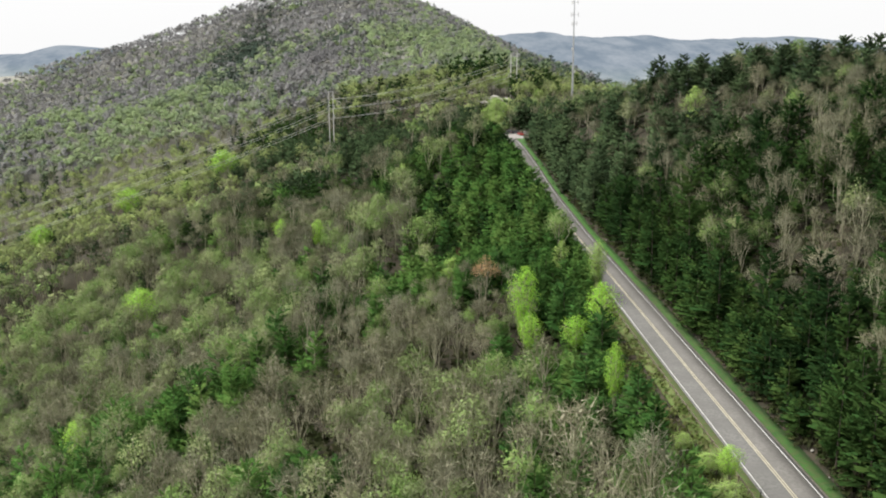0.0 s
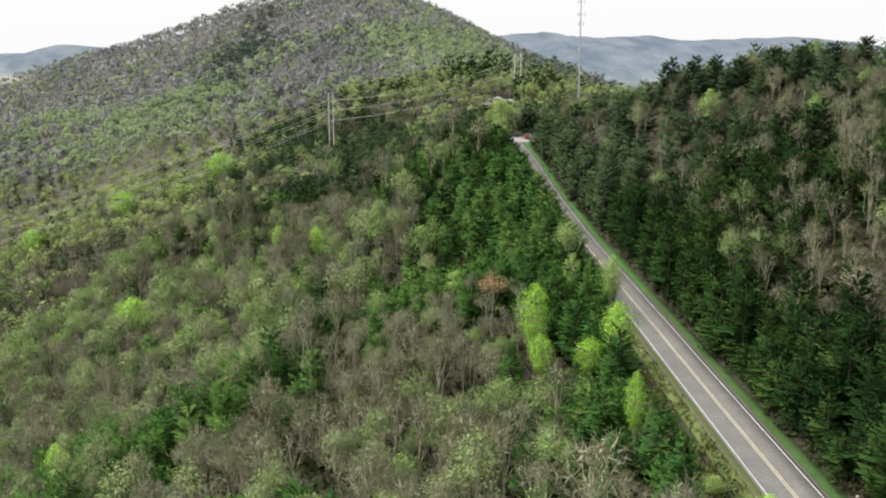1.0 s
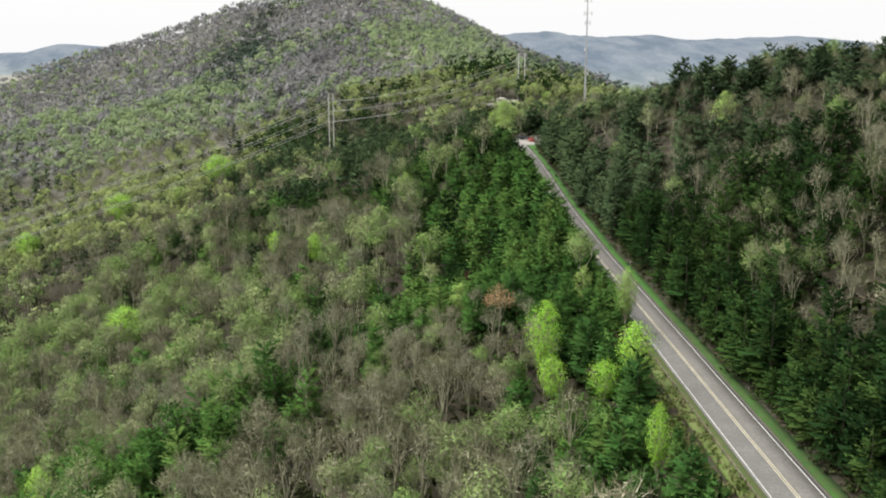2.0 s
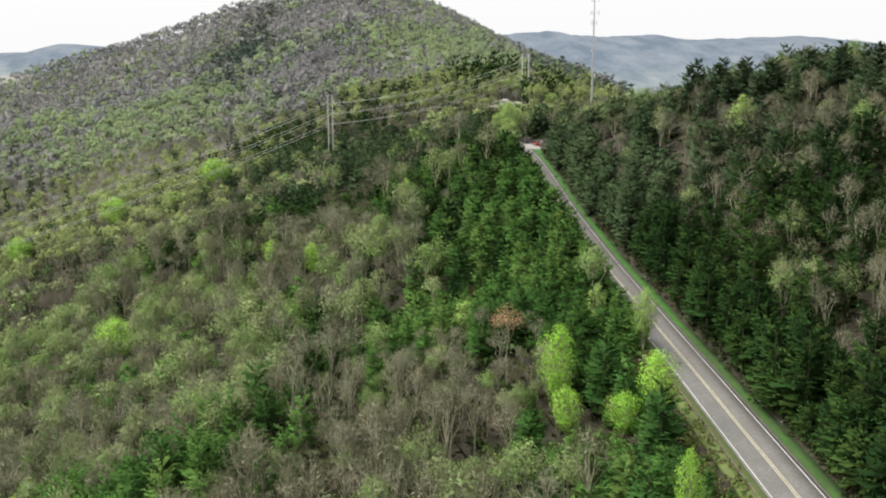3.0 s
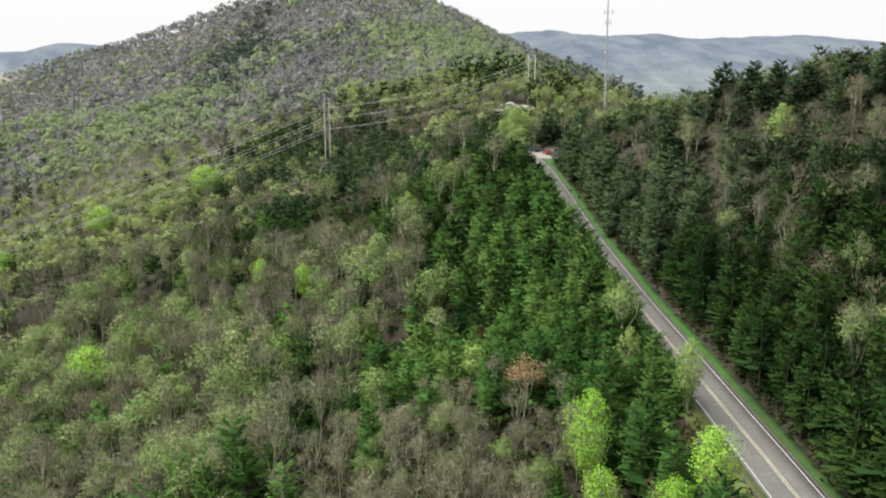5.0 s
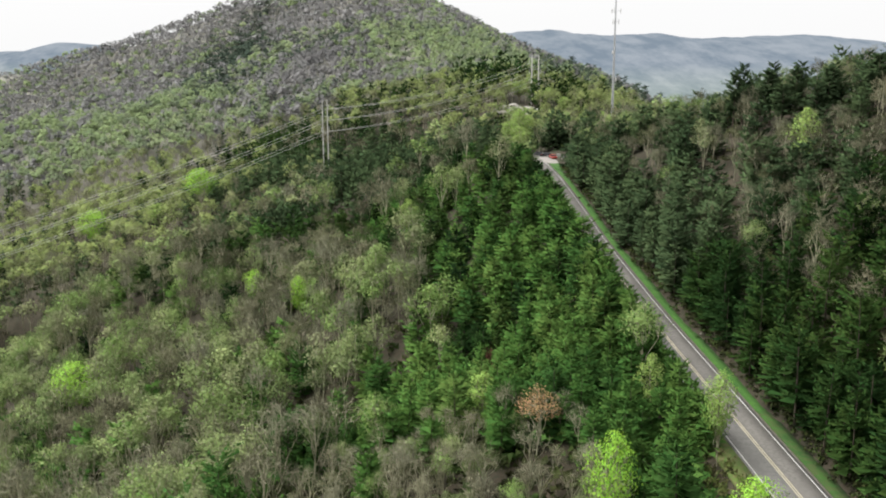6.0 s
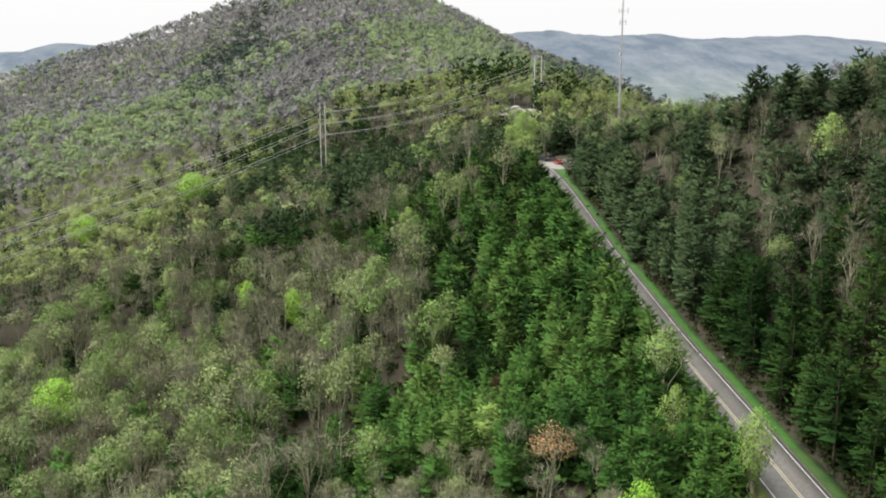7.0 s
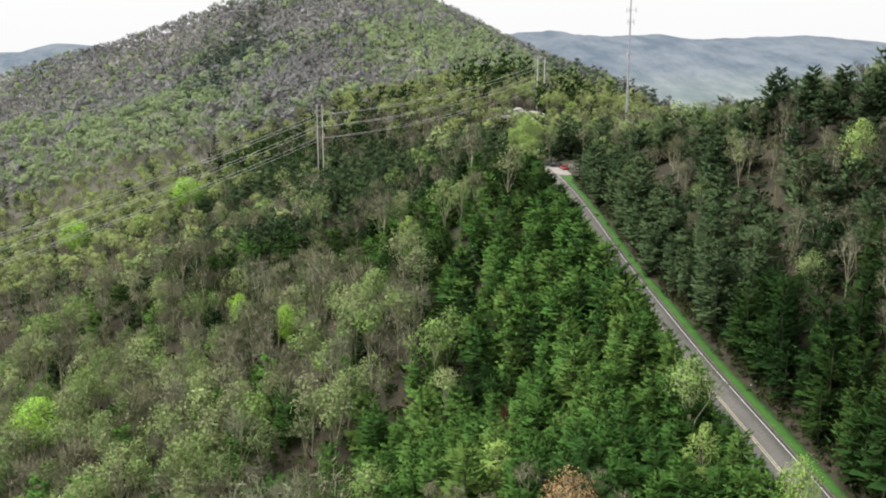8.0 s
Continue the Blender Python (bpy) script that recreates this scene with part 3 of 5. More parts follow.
# pines: the young ones of the grove first, then as many older, broader ones
PINES = [pine_proto(10 + i, h, w, lv, 7, 9, 0.64, b, fl, 5, 0.24) for i, (h, w, lv, b, fl) in enumerate([(9.0, 3.7, 10, 0.03, 0.44), (10.2, 3.8, 11, 0.05, 0.5), (7.6, 3.3, 9, 0.02, 0.45), (9.6, 3.0, 11, 0.04, 0.58)])]
PINES += [pine_proto(20 + i, h, w, lv, 8, 11, 0.6, b, fl, 5, 0.28, 0.7, 0.3) for i, (h, w, lv, b, fl) in enumerate([(9.5, 4.1, 8, 0.08, 0.26), (12.5, 4.1, 8, 0.26, 0.22), (8.5, 4.1, 7, 0.05, 0.25), (11, 3.8, 8, 0.15, 0.3)])]
BARES = [broadleaf_proto(30 + i, h, w, 560, 0, 0, 0.032, f) for i, (h, w, f) in enumerate([(13.5, 3.9, 0.42), (15, 4.2, 0.48), (12, 3.8, 0.38), (15, 3.6, 0.52), (12.5, 4.6, 0.36)])]
LEAFS = [broadleaf_proto(50 + i, h, w, 330, n, 0.16, 0.04, f, inner=60) for i, (h, w, f, n) in enumerate([(13, 3.7, 0.34, 760), (14.5, 4.0, 0.38, 560), (11, 3.8, 0.26, 800), (14, 3.5, 0.4, 420), (11.5, 3.5, 0.26, 640)])]
BRIGHTS = [broadleaf_proto(200 + i, 10, w, 60, 3000, 0.125, 0.04, f, 26, 5, True, 0.006, 0.4, inner=160) for i, (w, f) in enumerate([(3.2, 0.34), (3.4, 0.38)])]
SPREADS = [broadleaf_proto(230 + i, 11, 4.4, 620, 0, 0, 0.028, f, 15, 5, False, 0.0125) for i, f in enumerate((0.2, 0.26))]
TOPS = [broadleaf_proto(210, 12, 3.2, 300, 1100, 0.13, 0.035, 0.45)]
SLIMS = [broadleaf_proto(240, 10, 2.6, 240, 1500, 0.17, 0.03, 0.12, 16, 5, True, 0.006, 0.2)]
TALLS = [pine_proto(250 + i, 16, 4.3, 12, 8, 10, 0.8, b, 0.42, 5, 0.3, 0.8, 0.2) for i, b in enumerate((0.34, 0.42))]
MID_PINES = [pine_proto(70 + i, h, w, 9, 6, 5, 0.85, b, fl, 3, 0.28) for i, (h, w, b, fl) in enumerate([(9, 4.0, 0.04, 0.4), (9.8, 4.1, 0.06, 0.4), (8, 4.0, 0.03, 0.36)])]
MID_PINES += [pine_proto(76 + i, h, w, 8, 6, 5, 0.95, b, fl, 3, 0.28, 0.8) for i, (h, w, b, fl) in enumerate([(10, 4.0, 0.08, 0.4), (12, 4.2, 0.2, 0.34), (9, 4.0, 0.06, 0.4)])]
MID_BARES = [broadleaf_proto(80 + i, h, w, 270, 0, 0, 0.062, f, 8, 3) for i, (h, w, f) in enumerate([(13.5, 4.0, 0.42), (15, 4.3, 0.48), (12, 4.0, 0.38)])]
MID_LEAFS = [broadleaf_proto(90 + i, h, w, 170, n, 0.21, 0.055, f, 8, 3, inner=24) for i, (h, w, f, n) in enumerate([(13, 3.9, 0.34, 330), (14.5, 4.1, 0.38, 250), (11.5, 3.9, 0.3, 360)])]
BACK_PINES = [pine_proto(75 + i, h, w, 6, 5, 3, 1.35, b, fl, 3, 0.32, 0.7) for i, (h, w, b, fl) in enumerate([(9.5, 3.3, 0.06, 0.6), (11, 3.5, 0.08, 0.55), (10.5, 3.9, 0.1, 0.5), (12, 4.1, 0.18, 0.42)])]
BACK_BARES = [broadleaf_proto(85 + i, h, w, 90, 0, 0, 0.13, f, 7, 3) for i, (h, w, f) in enumerate([(13, 4.1, 0.42), (14.5, 4.4, 0.48), (12, 4.1, 0.4)])]
BACK_LEAFS = [broadleaf_proto(95 + i, h, w, 36, n, 0.5, 0.13, f, 7, 3, inner=12) for i, (h, w, f, n) in enumerate([(12.5, 4.0, 0.34, 84), (14, 4.2, 0.38, 66), (11.5, 3.9, 0.3, 90)])]
FAR_PINES = [pine_proto(100 + i, h, w, 5, 4, 2, 2.2, 0.08, 0.5, 3, 0.26) for i, (h, w) in enumerate([(11, 3.6), (13, 4.0)])]
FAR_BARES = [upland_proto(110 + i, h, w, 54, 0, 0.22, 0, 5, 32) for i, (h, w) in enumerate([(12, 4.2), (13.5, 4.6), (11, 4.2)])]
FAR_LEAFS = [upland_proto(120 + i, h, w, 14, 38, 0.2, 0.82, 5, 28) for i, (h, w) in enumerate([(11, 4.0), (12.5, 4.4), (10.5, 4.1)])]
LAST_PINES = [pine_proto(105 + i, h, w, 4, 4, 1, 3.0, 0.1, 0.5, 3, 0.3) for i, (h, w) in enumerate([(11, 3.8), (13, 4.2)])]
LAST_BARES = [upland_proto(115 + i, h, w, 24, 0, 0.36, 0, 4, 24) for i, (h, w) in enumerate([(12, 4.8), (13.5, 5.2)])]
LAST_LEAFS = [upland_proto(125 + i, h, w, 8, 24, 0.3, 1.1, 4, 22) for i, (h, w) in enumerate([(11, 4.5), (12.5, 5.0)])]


# ---- which tree grows where ----
def patch(x, y, scale, seed):
    s = scale
    return (np.sin(x / s + seed) * np.cos(y / s * 0.8 + 2 * seed) + np.sin((x + y) / s * 0.6 + 3 * seed) + 0.7 * np.sin((x - 1.7 * y) / s * 1.3 + seed)) / 2.7


def blob(x, y, cx, cy, rx, ry):
    return np.exp(-(((x - cx) / rx) ** 2 + ((y - cy) / ry) ** 2))


def shares(x, y):
    """Shares of pines, bare trees and trees in young leaf."""
    side = x - road_x(np.minimum(y, 440))
    edge = np.interp(y, [105, 130, 145, 165, 180, 195, 207, 216, 228, 242, 262, 274, 286, 335, 345, 390, 480], [-12, -18, -29, -27, -17, -17, -24, -32, -52, -80, -76, -50, -42, -42, -48, -84, -96])
    grove = step(side + 9 * patch(x, y, 9, 8.0), edge - 10, edge + 8) * (side < 0) * step(y, 100, 150) * (1 - step(y, 500, 560))
    hill = (side > 0) * (1 - step(y, 430, 520))
    bald = blob(x, y, 74, 180, 14, 22)
    lower = np.clip(0.1 + 0.9 * np.maximum(patch(x, y, 11, 1.0), 0) ** 2 + 1.0 * blob(x, y, -56, 203, 18, 14) + 0.9 * blob(x, y, -80, 216, 13, 10) + 0.8 * blob(x, y, -24, 150, 8, 9) + 0.95 * blob(x, y, 26, 158, 7, 10) + 0.95 * blob(x, y, 28, 114, 6, 8) + 0.45 * blob(x, y, -70, 420, 40, 50) + 0.95 * blob(x, y, -28, 510, 46, 80) + 0.8 * blob(x, y, -95, 590, 45, 40) - 0.7 * blob(x, y, -5, 180, 24, 26), 0, 1)
    mountain = np.clip(0.025 + (0.8 - 0.65 * step(y, 960, 1080)) * np.maximum(patch(x, y, 60, 2.0) - 0.15, 0) + 0.4 * np.maximum(patch(x, y, 22, 3.0) - 0.2, 0) + 0.95 * blob(x, y, -225, 1100, 40, 110) + 0.9 * blob(x, y, -103, 965, 16, 40) + 0.75 * blob(x, y, -105, 665, 55, 55), 0, 1)
    pine = np.where(y > 640, mountain, np.maximum(np.maximum(lower, (0.98 - 0.2 * step(y, 330, 370) * step(-side, 18, 40)) * grove), hill * np.clip(0.62 + 0.35 * patch(x, y, 7, 7.0) - 0.12 * step(y, 240, 300) - 0.5 * bald - 0.4 * blob(x, y, 98, 262, 26, 36) - 0.3 * step(y, 360, 420), 0.1, 0.97)))
    green = np.clip(0.64 + 0.14 * step(y, 400, 480) + 0.5 * blob(x, y, -215, 560, 70, 55) + 0.5 * patch(x, y, 18, 4.0) - 0.4 * blob(x, y, -8, 200, 26, 24), 0.06, 0.95)
    green = np.where((side > 0) & (y < 480), (0.22 + 0.4 * step(y, 340, 420)) * green + 0.05, green)
    green = np.where(y > 640, np.clip(0.5 + 0.3 * patch(x, y, 70, 5.0) + 0.35 * patch(x, y, 24, 6.0) + 0.25 * step(-x, 80, 220) * (1 - step(y, 860, 1000)) - 0.28 * step(y, 985, 1060) + 0.55 * blob(x, y, 0, 830, 70, 170) - 0.5 * blob(x, y, -125, 840, 45, 110), 0.06, 0.97), green)
    pine = np.maximum(pine * (1 - 0.8 * blob(x, y, 0, 800, 50, 90)), 0.95 * np.maximum(blob(x, y, 43, 446, 15, 16), np.maximum(0.65 * blob(x, y, 80, 770, 24, 60), np.maximum(blob(x, y, 14, 680, 13, 40), 0.9 * blob(x, y, 72, 655, 9, 45)))))
    green = green - 0.55 * blob(x, y, -40, 610, 55, 35) - 0.45 * blob(x, y, -35, 470, 60, 90) - 0.75 * blob(x, y, -172, 490, 34, 18) + 0.5 * blob(x, y, 75, 620, 40, 120)
    return pine, green


def allowed(x, y):
    side = x - road_x(np.minimum(y, 445))
    clear = (y > 436) | (side < -8.5 - 4.3 * (1 - step(y, 180, 205))) | (side > 14.2)
    lot = (np.abs(x - 33.5) < 8.5) & (y > 404) & (y < 436)
    # strip kept clear along the camera's sight line, so shrubs and rocks show
    cut = (np.abs(x - (0.079 * (y - 104) - 4.7)) < 6.5) & (y > 436) & (y < 602)
    return clear & ~lot & ~cut & ~((np.abs(x - 35) < 8) & (y > 588) & (y < 628)) & ~((np.abs(x - 26) < 9) & (y > 440) & (y < 577)) & (np.hypot(x + 63, y - 545) > 5)


def spots(y0, y1, gap, seed):
    """A loose slanting grid of places between y0 and y1."""
    rng = np.random.default_rng(seed)
    half = 0.5 * max(y1, 100) + 16
    reach = math.hypot(half, (y1 - y0) / 2) + gap
    u, v = np.meshgrid(np.arange(-reach, reach, gap), np.arange(-reach, reach, gap), indexing="ij")
    u, v = u.ravel() + rng.uniform(-0.5, 0.5, u.size) * gap, v.ravel() + rng.uniform(-0.5, 0.5, v.size) * gap
    x, y = 0.8 * u - 0.6 * v, (y0 + y1) / 2 + 0.6 * u + 0.8 * v
    keep = (y >= y0) & (y < y1) & (np.abs(x) < 0.5 * np.maximum(y, 100) + 14)
    x, y = x[keep], y[keep]
    keep = allowed(x, y)
    return x[keep], y[keep], rng


def scatter(proto, x, y, z, size, turn, rng, extra=None):
    """Many copies of one (verts, faces) prototype as arrays."""
    v, f, g = proto
    c, s = np.cos(turn), np.sin(turn)
    px = (v[None, :, 0] * c[:, None] - v[None, :, 1] * s[:, None]) * size[:, None] + x[:, None]
    py = (v[None, :, 0] * s[:, None] + v[None, :, 1] * c[:, None]) * size[:, None] + y[:, None]
    pz = v[None, :, 2] * size[:, None] + z[:, None]
    verts = np.stack([px, py, pz], -1).reshape(-1, 3)
    faces = (f[None] + (np.arange(len(x)) * len(v))[:, None, None]).reshape(-1, 3)
    gx = g[None, :, 0] * c[:, None] - g[None, :, 1] * s[:, None]
    gy = g[None, :, 0] * s[:, None] + g[None, :, 1] * c[:, None]
    guide = np.stack([gx, gy, np.broadcast_to(g[None, :, 2], gx.shape)], -1).reshape(-1, 3)
    return verts, faces, np.repeat(extra, len(v)), guide


class Heap:
    """Joined growth: one mesh a material and stretch."""

    def __init__(self):
        self.store = {}

    def add(self, key, got):
        self.store.setdefault(key, []).append(got)

    def build(self, label):
        for (name, mat), parts in self.store.items():
            base, vs, fs, ts, gs = 0, [], [], [], []
            for v, f, t, g in parts:
                vs.append(v)
                fs.append(f + base)
                ts.append(t)
                gs.append(g)
                base += len(v)
            ob = new(name, mesh_of(name, np.concatenate(vs), np.concatenate(fs), mat, tone=np.concatenate(ts), guide=np.concatenate(gs)))
            tagged(ob, label[name], "forest", kind="stuff")


def single(kind, proto, x, y, z, size, turn, label, mats, category="tree"):
    """One tree of its own: an empty at its foot, its trunk and its crown."""
    key = (kind, id(proto), mats)
    if key not in MADE:
        names = ("trunk", "crown", "foliage") if len(proto) == 3 else ("trunk", "crown")
        MADE[key] = [(n, mesh_of(kind + "_" + n, p[0], p[1], m, tone=np.zeros(len(p[0])), guide=p[2])) for n, p, m in zip(names, proto, mats) if p is not None]
    root = new(kind)
    root.matrix_world = Matrix.LocRotScale((x, y, z), Euler((0, 0, turn)), (size,) * 3)
    for n, me in MADE[key]:
        part = new(n, me)
        part.parent = root
    return tagged(root, label, category, kind.replace("_", " ") + "s of the ridge")


MADE = {}
LABELS = {
    "pine_wood": "dense dark green pine wood on the slope", "bare_wood": "leafless grey-brown broadleaf wood", "budding_wood": "broadleaf wood in pale yellow-green young leaf",
    "wood_trunks": "grey-brown trunks and limbs of the wood"}
SINGLE = {"pine_tree": "dark green pine on the ridge slope", "bare_tree": "leafless grey tree with spreading branches", "budding_tree": "tree in sparse pale yellow-green young leaf"}
FAR_MATS = {"pine_tree": (M_PINE_BARK, M_HAZED_UPLAND_PINE), "bare_tree": (M_HAZED_TWIG,), "budding_tree": (M_HAZED_LEAF,)}
BACK_MATS = {"pine_tree": (M_PINE_BARK, M_PINE), "bare_tree": (M_BARK, M_TWIG, M_TWIG), "budding_tree": (M_BARK, M_SUNNY, M_SUNNY)}
MATS = {"pine_tree": (M_PINE_BARK, M_PINE), "bare_tree": (M_BARK, M_TWIG, M_TWIG), "budding_tree": (M_BARK, M_LEAF, M_LEAF)}
WOOD = {"pine_tree": "pine_wood", "bare_tree": "bare_wood", "budding_tree": "budding_wood"}


def in_sight(x, y, z):
    """Leaves out trees that stay hidden from a point on the camera's path."""
    ks = np.linspace(0.3, 0.97, 40)[:, None]
    return np.all(60 + (z + 17 - 60) * ks > ground_z(x * ks, 50 + (y - 50) * ks), axis=0)


def plant(y0, y1, gap, seed, sets, singles, heap, look_of):
    x, y, rng = spots(y0, y1, gap, seed)
    wx, wy, _ = spots(y0, y1, gap * (1.2 if y0 < 400 else 1.25), seed + 50)
    broad = np.r_[np.zeros(x.size, bool), np.ones(wx.size, bool)]
    x, y = np.r_[x, wx], np.r_[y, wy]
    z = ground_z(x, y)
    pine, green = shares(x, y)
    if y0 < 420:
        for lo, hi, side, gap_row in ((-40, 396, 7.8, 3.2), (-40, 396, 11.8, 4.0), (204, 398, -7.0, 2.7)):
            ry = np.arange(max(lo, y0), min(hi, y1), gap_row)
            ry = ry + rng.uniform(-0.8, 0.8, ry.size)
            rx = road_x(ry) + side + rng.uniform(-0.5, 0.9 if side < 0 else 2.6, ry.size)
            x, y, pine, green = np.r_[x, rx], np.r_[y, ry], np.r_[pine, np.full(ry.size, 1.0)], np.r_[green, np.full(ry.size, 0.5)]
            broad = np.r_[broad, np.zeros(ry.size, bool)]
        if y0 < 150 < y1:
            ry = rng.uniform(118, 200, 110)
            rx = road_x(ry) - rng.uniform(10.5, 31, ry.size)
            x, y, pine, green, broad = np.r_[x, rx], np.r_[y, ry], np.r_[pine, np.ones(rx.size)], np.r_[green, np.ones(rx.size)], np.r_[broad, np.zeros(rx.size, bool)]
            low = np.r_[np.zeros(x.size - rx.size, bool), np.ones(rx.size, bool)]
        else:
            low = np.zeros(x.size, bool)
        if y0 < 200 < y1:
            rx, ry = rng.uniform(-22, 16, 60), rng.uniform(184, 216, 60)
            keep = np.abs(rx - road_x(ry)) > 22
            rx, ry = rx[keep], ry[keep]
            x, y, pine, green, broad = np.r_[x, rx], np.r_[y, ry], np.r_[pine, np.zeros(rx.size)], np.r_[green, np.full(rx.size, 0.35)], np.r_[broad, np.ones(rx.size, bool)]
            low = np.r_[low, np.zeros(rx.size, bool)]
        if y1 > 440 > y0:
            rx = np.arange(29.5, 54, 2.6)
            ry = 439.5 + rng.uniform(-1.2, 2.5, rx.size)
            x, y, pine, green, broad = np.r_[x, rx], np.r_[y, ry], np.r_[pine, np.ones(rx.size)], np.r_[green, np.ones(rx.size)], np.r_[broad, np.zeros(rx.size, bool)]
            low = np.r_[low, np.zeros(rx.size, bool)]
        z = ground_z(x, y)
    else:
        low = np.zeros(x.size, bool)
    beside = np.abs(x - road_x(np.minimum(y, 440))) < 11.8
    for sx, sy, _, half, look_at in CHOSEN:
        pine = np.where((x - sx) ** 2 + (y - sy) ** 2 < max(5.0 if look_at in ("bright", "rust") else 3.8, 0.85 * half) ** 2, -1, pine)
        if look_at in ("bright", "rust"):
            # other trees left out towards the camera, so the leafy ones stay in view
            far = math.hypot(sx, sy - 50)
            ux, uy = sx / far, (sy - 50) / far
            near, off = (sx - x) * ux + (sy - y) * uy, np.abs((x - sx) * uy - (y - sy) * ux)
            pine = np.where((near > 0) & (near < 15) & (off < 0.7 * half + 3.5) & (sy < 200), np.where(broad | (near < 5), -1, 0.9), pine)
            pine = np.where((near > 0) & (near < (12 if look_at == "bright" else 3)) & (off < 0.7 * half + 2) & (sy > 200), -1, pine)
    r, r2 = rng.uniform(size=x.size), rng.uniform(size=x.size)
    kind = np.where(r < pine, 0, np.where(r2 < green, 2, 1))
    size = rng.uniform(0.62, 1.25, x.size) * np.where((kind == 0) & (x > road_x(np.minimum(y, 440)) - 70) & (x < road_x(np.minimum(y, 440))) & (y < 480), 0.88, 1.0)
    size = np.where((kind == 0) & (y < 330), rng.uniform(0.65, 1.3, x.size), size)
    size = np.where((kind == 0) & (x < 5) & (y < 230) & (y > 84), rng.uniform(0.85, 1.3, x.size), size)
    size = np.where(beside & (y < 410), np.where(x > road_x(np.minimum(y, 440)), rng.uniform(0.6, 1.3, x.size), rng.uniform(0.56, 0.84, x.size) * np.interp(y, [200, 225, 260, 310, 345, 370], [1.1, 1.38, 1.48, 1.48, 1.38, 1.2])), size)
    size = np.where((kind == 0) & (y > 600) & (y < 730) & (x > 0), np.where(x < 45, 1.45, 1.15) * size, size)
    size = np.where(broad, rng.uniform(0.75, 1.2, x.size) * np.where(y > 730, np.where(x > -60, 0.95, 1.12), 1.0), size)
    size = np.where(broad & (x > road_x(np.minimum(y, 440))) & (y < 430), 0.82 * size, size)
    size = np.where(broad & (y > 225) & (y < 480) & (x < road_x(np.minimum(y, 440))), 1.2 * size, size)
    size = np.where(broad & (y > 186) & (y < 226) & (x > -30) & (x < 22), 0.62 * size, size)
    size = np.where(low, rng.uniform(0.42, 0.8, x.size), size)
    turn, tone, which = rng.uniform(0, 6.28, x.size), rng.uniform(size=x.size), rng.integers(0, 60, x.size)
    tone = np.mod(0.6 * tone + 0.55 * patch(x, y, 26 if y0 > 600 else 13, 9.0) + 0.5, 1.0)
    older = (x > road_x(np.minimum(y, 440))) | (x < road_x(np.minimum(y, 440)) - 60)
    order = np.argsort(y)
    order = order[(pine[order] >= 0) & ((kind[order] > 0) == broad[order]) & ~(broad[order] & (y[order] < 190) & (np.abs(x[order] - road_x(y[order]) + 8) < 7.5)) & (z[order] > -93)]
    if y0 > 400:
        order = order[in_sight(x[order], y[order], z[order])]
    for k, (name, protos) in enumerate(zip(("pine_tree", "bare_tree", "budding_tree"), sets)):
        mine = order[kind[order] == k]
        half = len(protos) // 2
        pick = np.where(older, which % half + half, which % half) if k == 0 else which % len(protos)
        for i in mine[:singles]:
            p = protos[pick[i]]
            young = name == "pine_tree" and x[i] < road_x(y[i])
            single(name, p, x[i], y[i], z[i], size[i], turn[i], "fresh green young pine on the slope below the road" if young else SINGLE[name], (M_PINE_BARK, M_FRESH_PINE) if young else look_of[name])
        rest = mine[singles:]
        for w, p in enumerate(protos):
            idx = rest[pick[rest] == w]
            if not len(idx):
                continue
            fresh = (name == "pine_tree") & (x[idx] < road_x(np.minimum(y[idx], 440))) & (y[idx] + 42 * (turn[idx] - 3.14) < 365)
            # farther pines, which take the needles with painted haze
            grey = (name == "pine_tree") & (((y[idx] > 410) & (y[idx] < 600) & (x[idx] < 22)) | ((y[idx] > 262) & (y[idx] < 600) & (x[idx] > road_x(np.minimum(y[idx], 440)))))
            for chosen, mats in ((~fresh & ~grey, look_of[name]), (fresh, (M_PINE_BARK, M_FRESH_PINE)), (grey, (M_PINE_BARK, M_HAZED_PINE))):
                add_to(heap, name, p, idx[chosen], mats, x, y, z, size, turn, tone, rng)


def add_to(heap, name, p, idx, mats, x, y, z, size, turn, tone, rng):
    """Adds joined trees of one prototype to the heap, part by part."""
    if not len(idx):
        return
    pieces = [(p, mats[-1])] if isinstance(p[0], np.ndarray) and p[0].ndim == 2 else list(zip(p, mats))
    for proto, mat in pieces:
        if proto is not None:
            wood = "wood_trunks" if mat in (M_BARK, M_PINE_BARK) else WOOD[name]
            heap.add((wood, mat), scatter(proto, x[idx], y[idx], z[idx], size[idx], turn[idx], rng, tone[idx]))


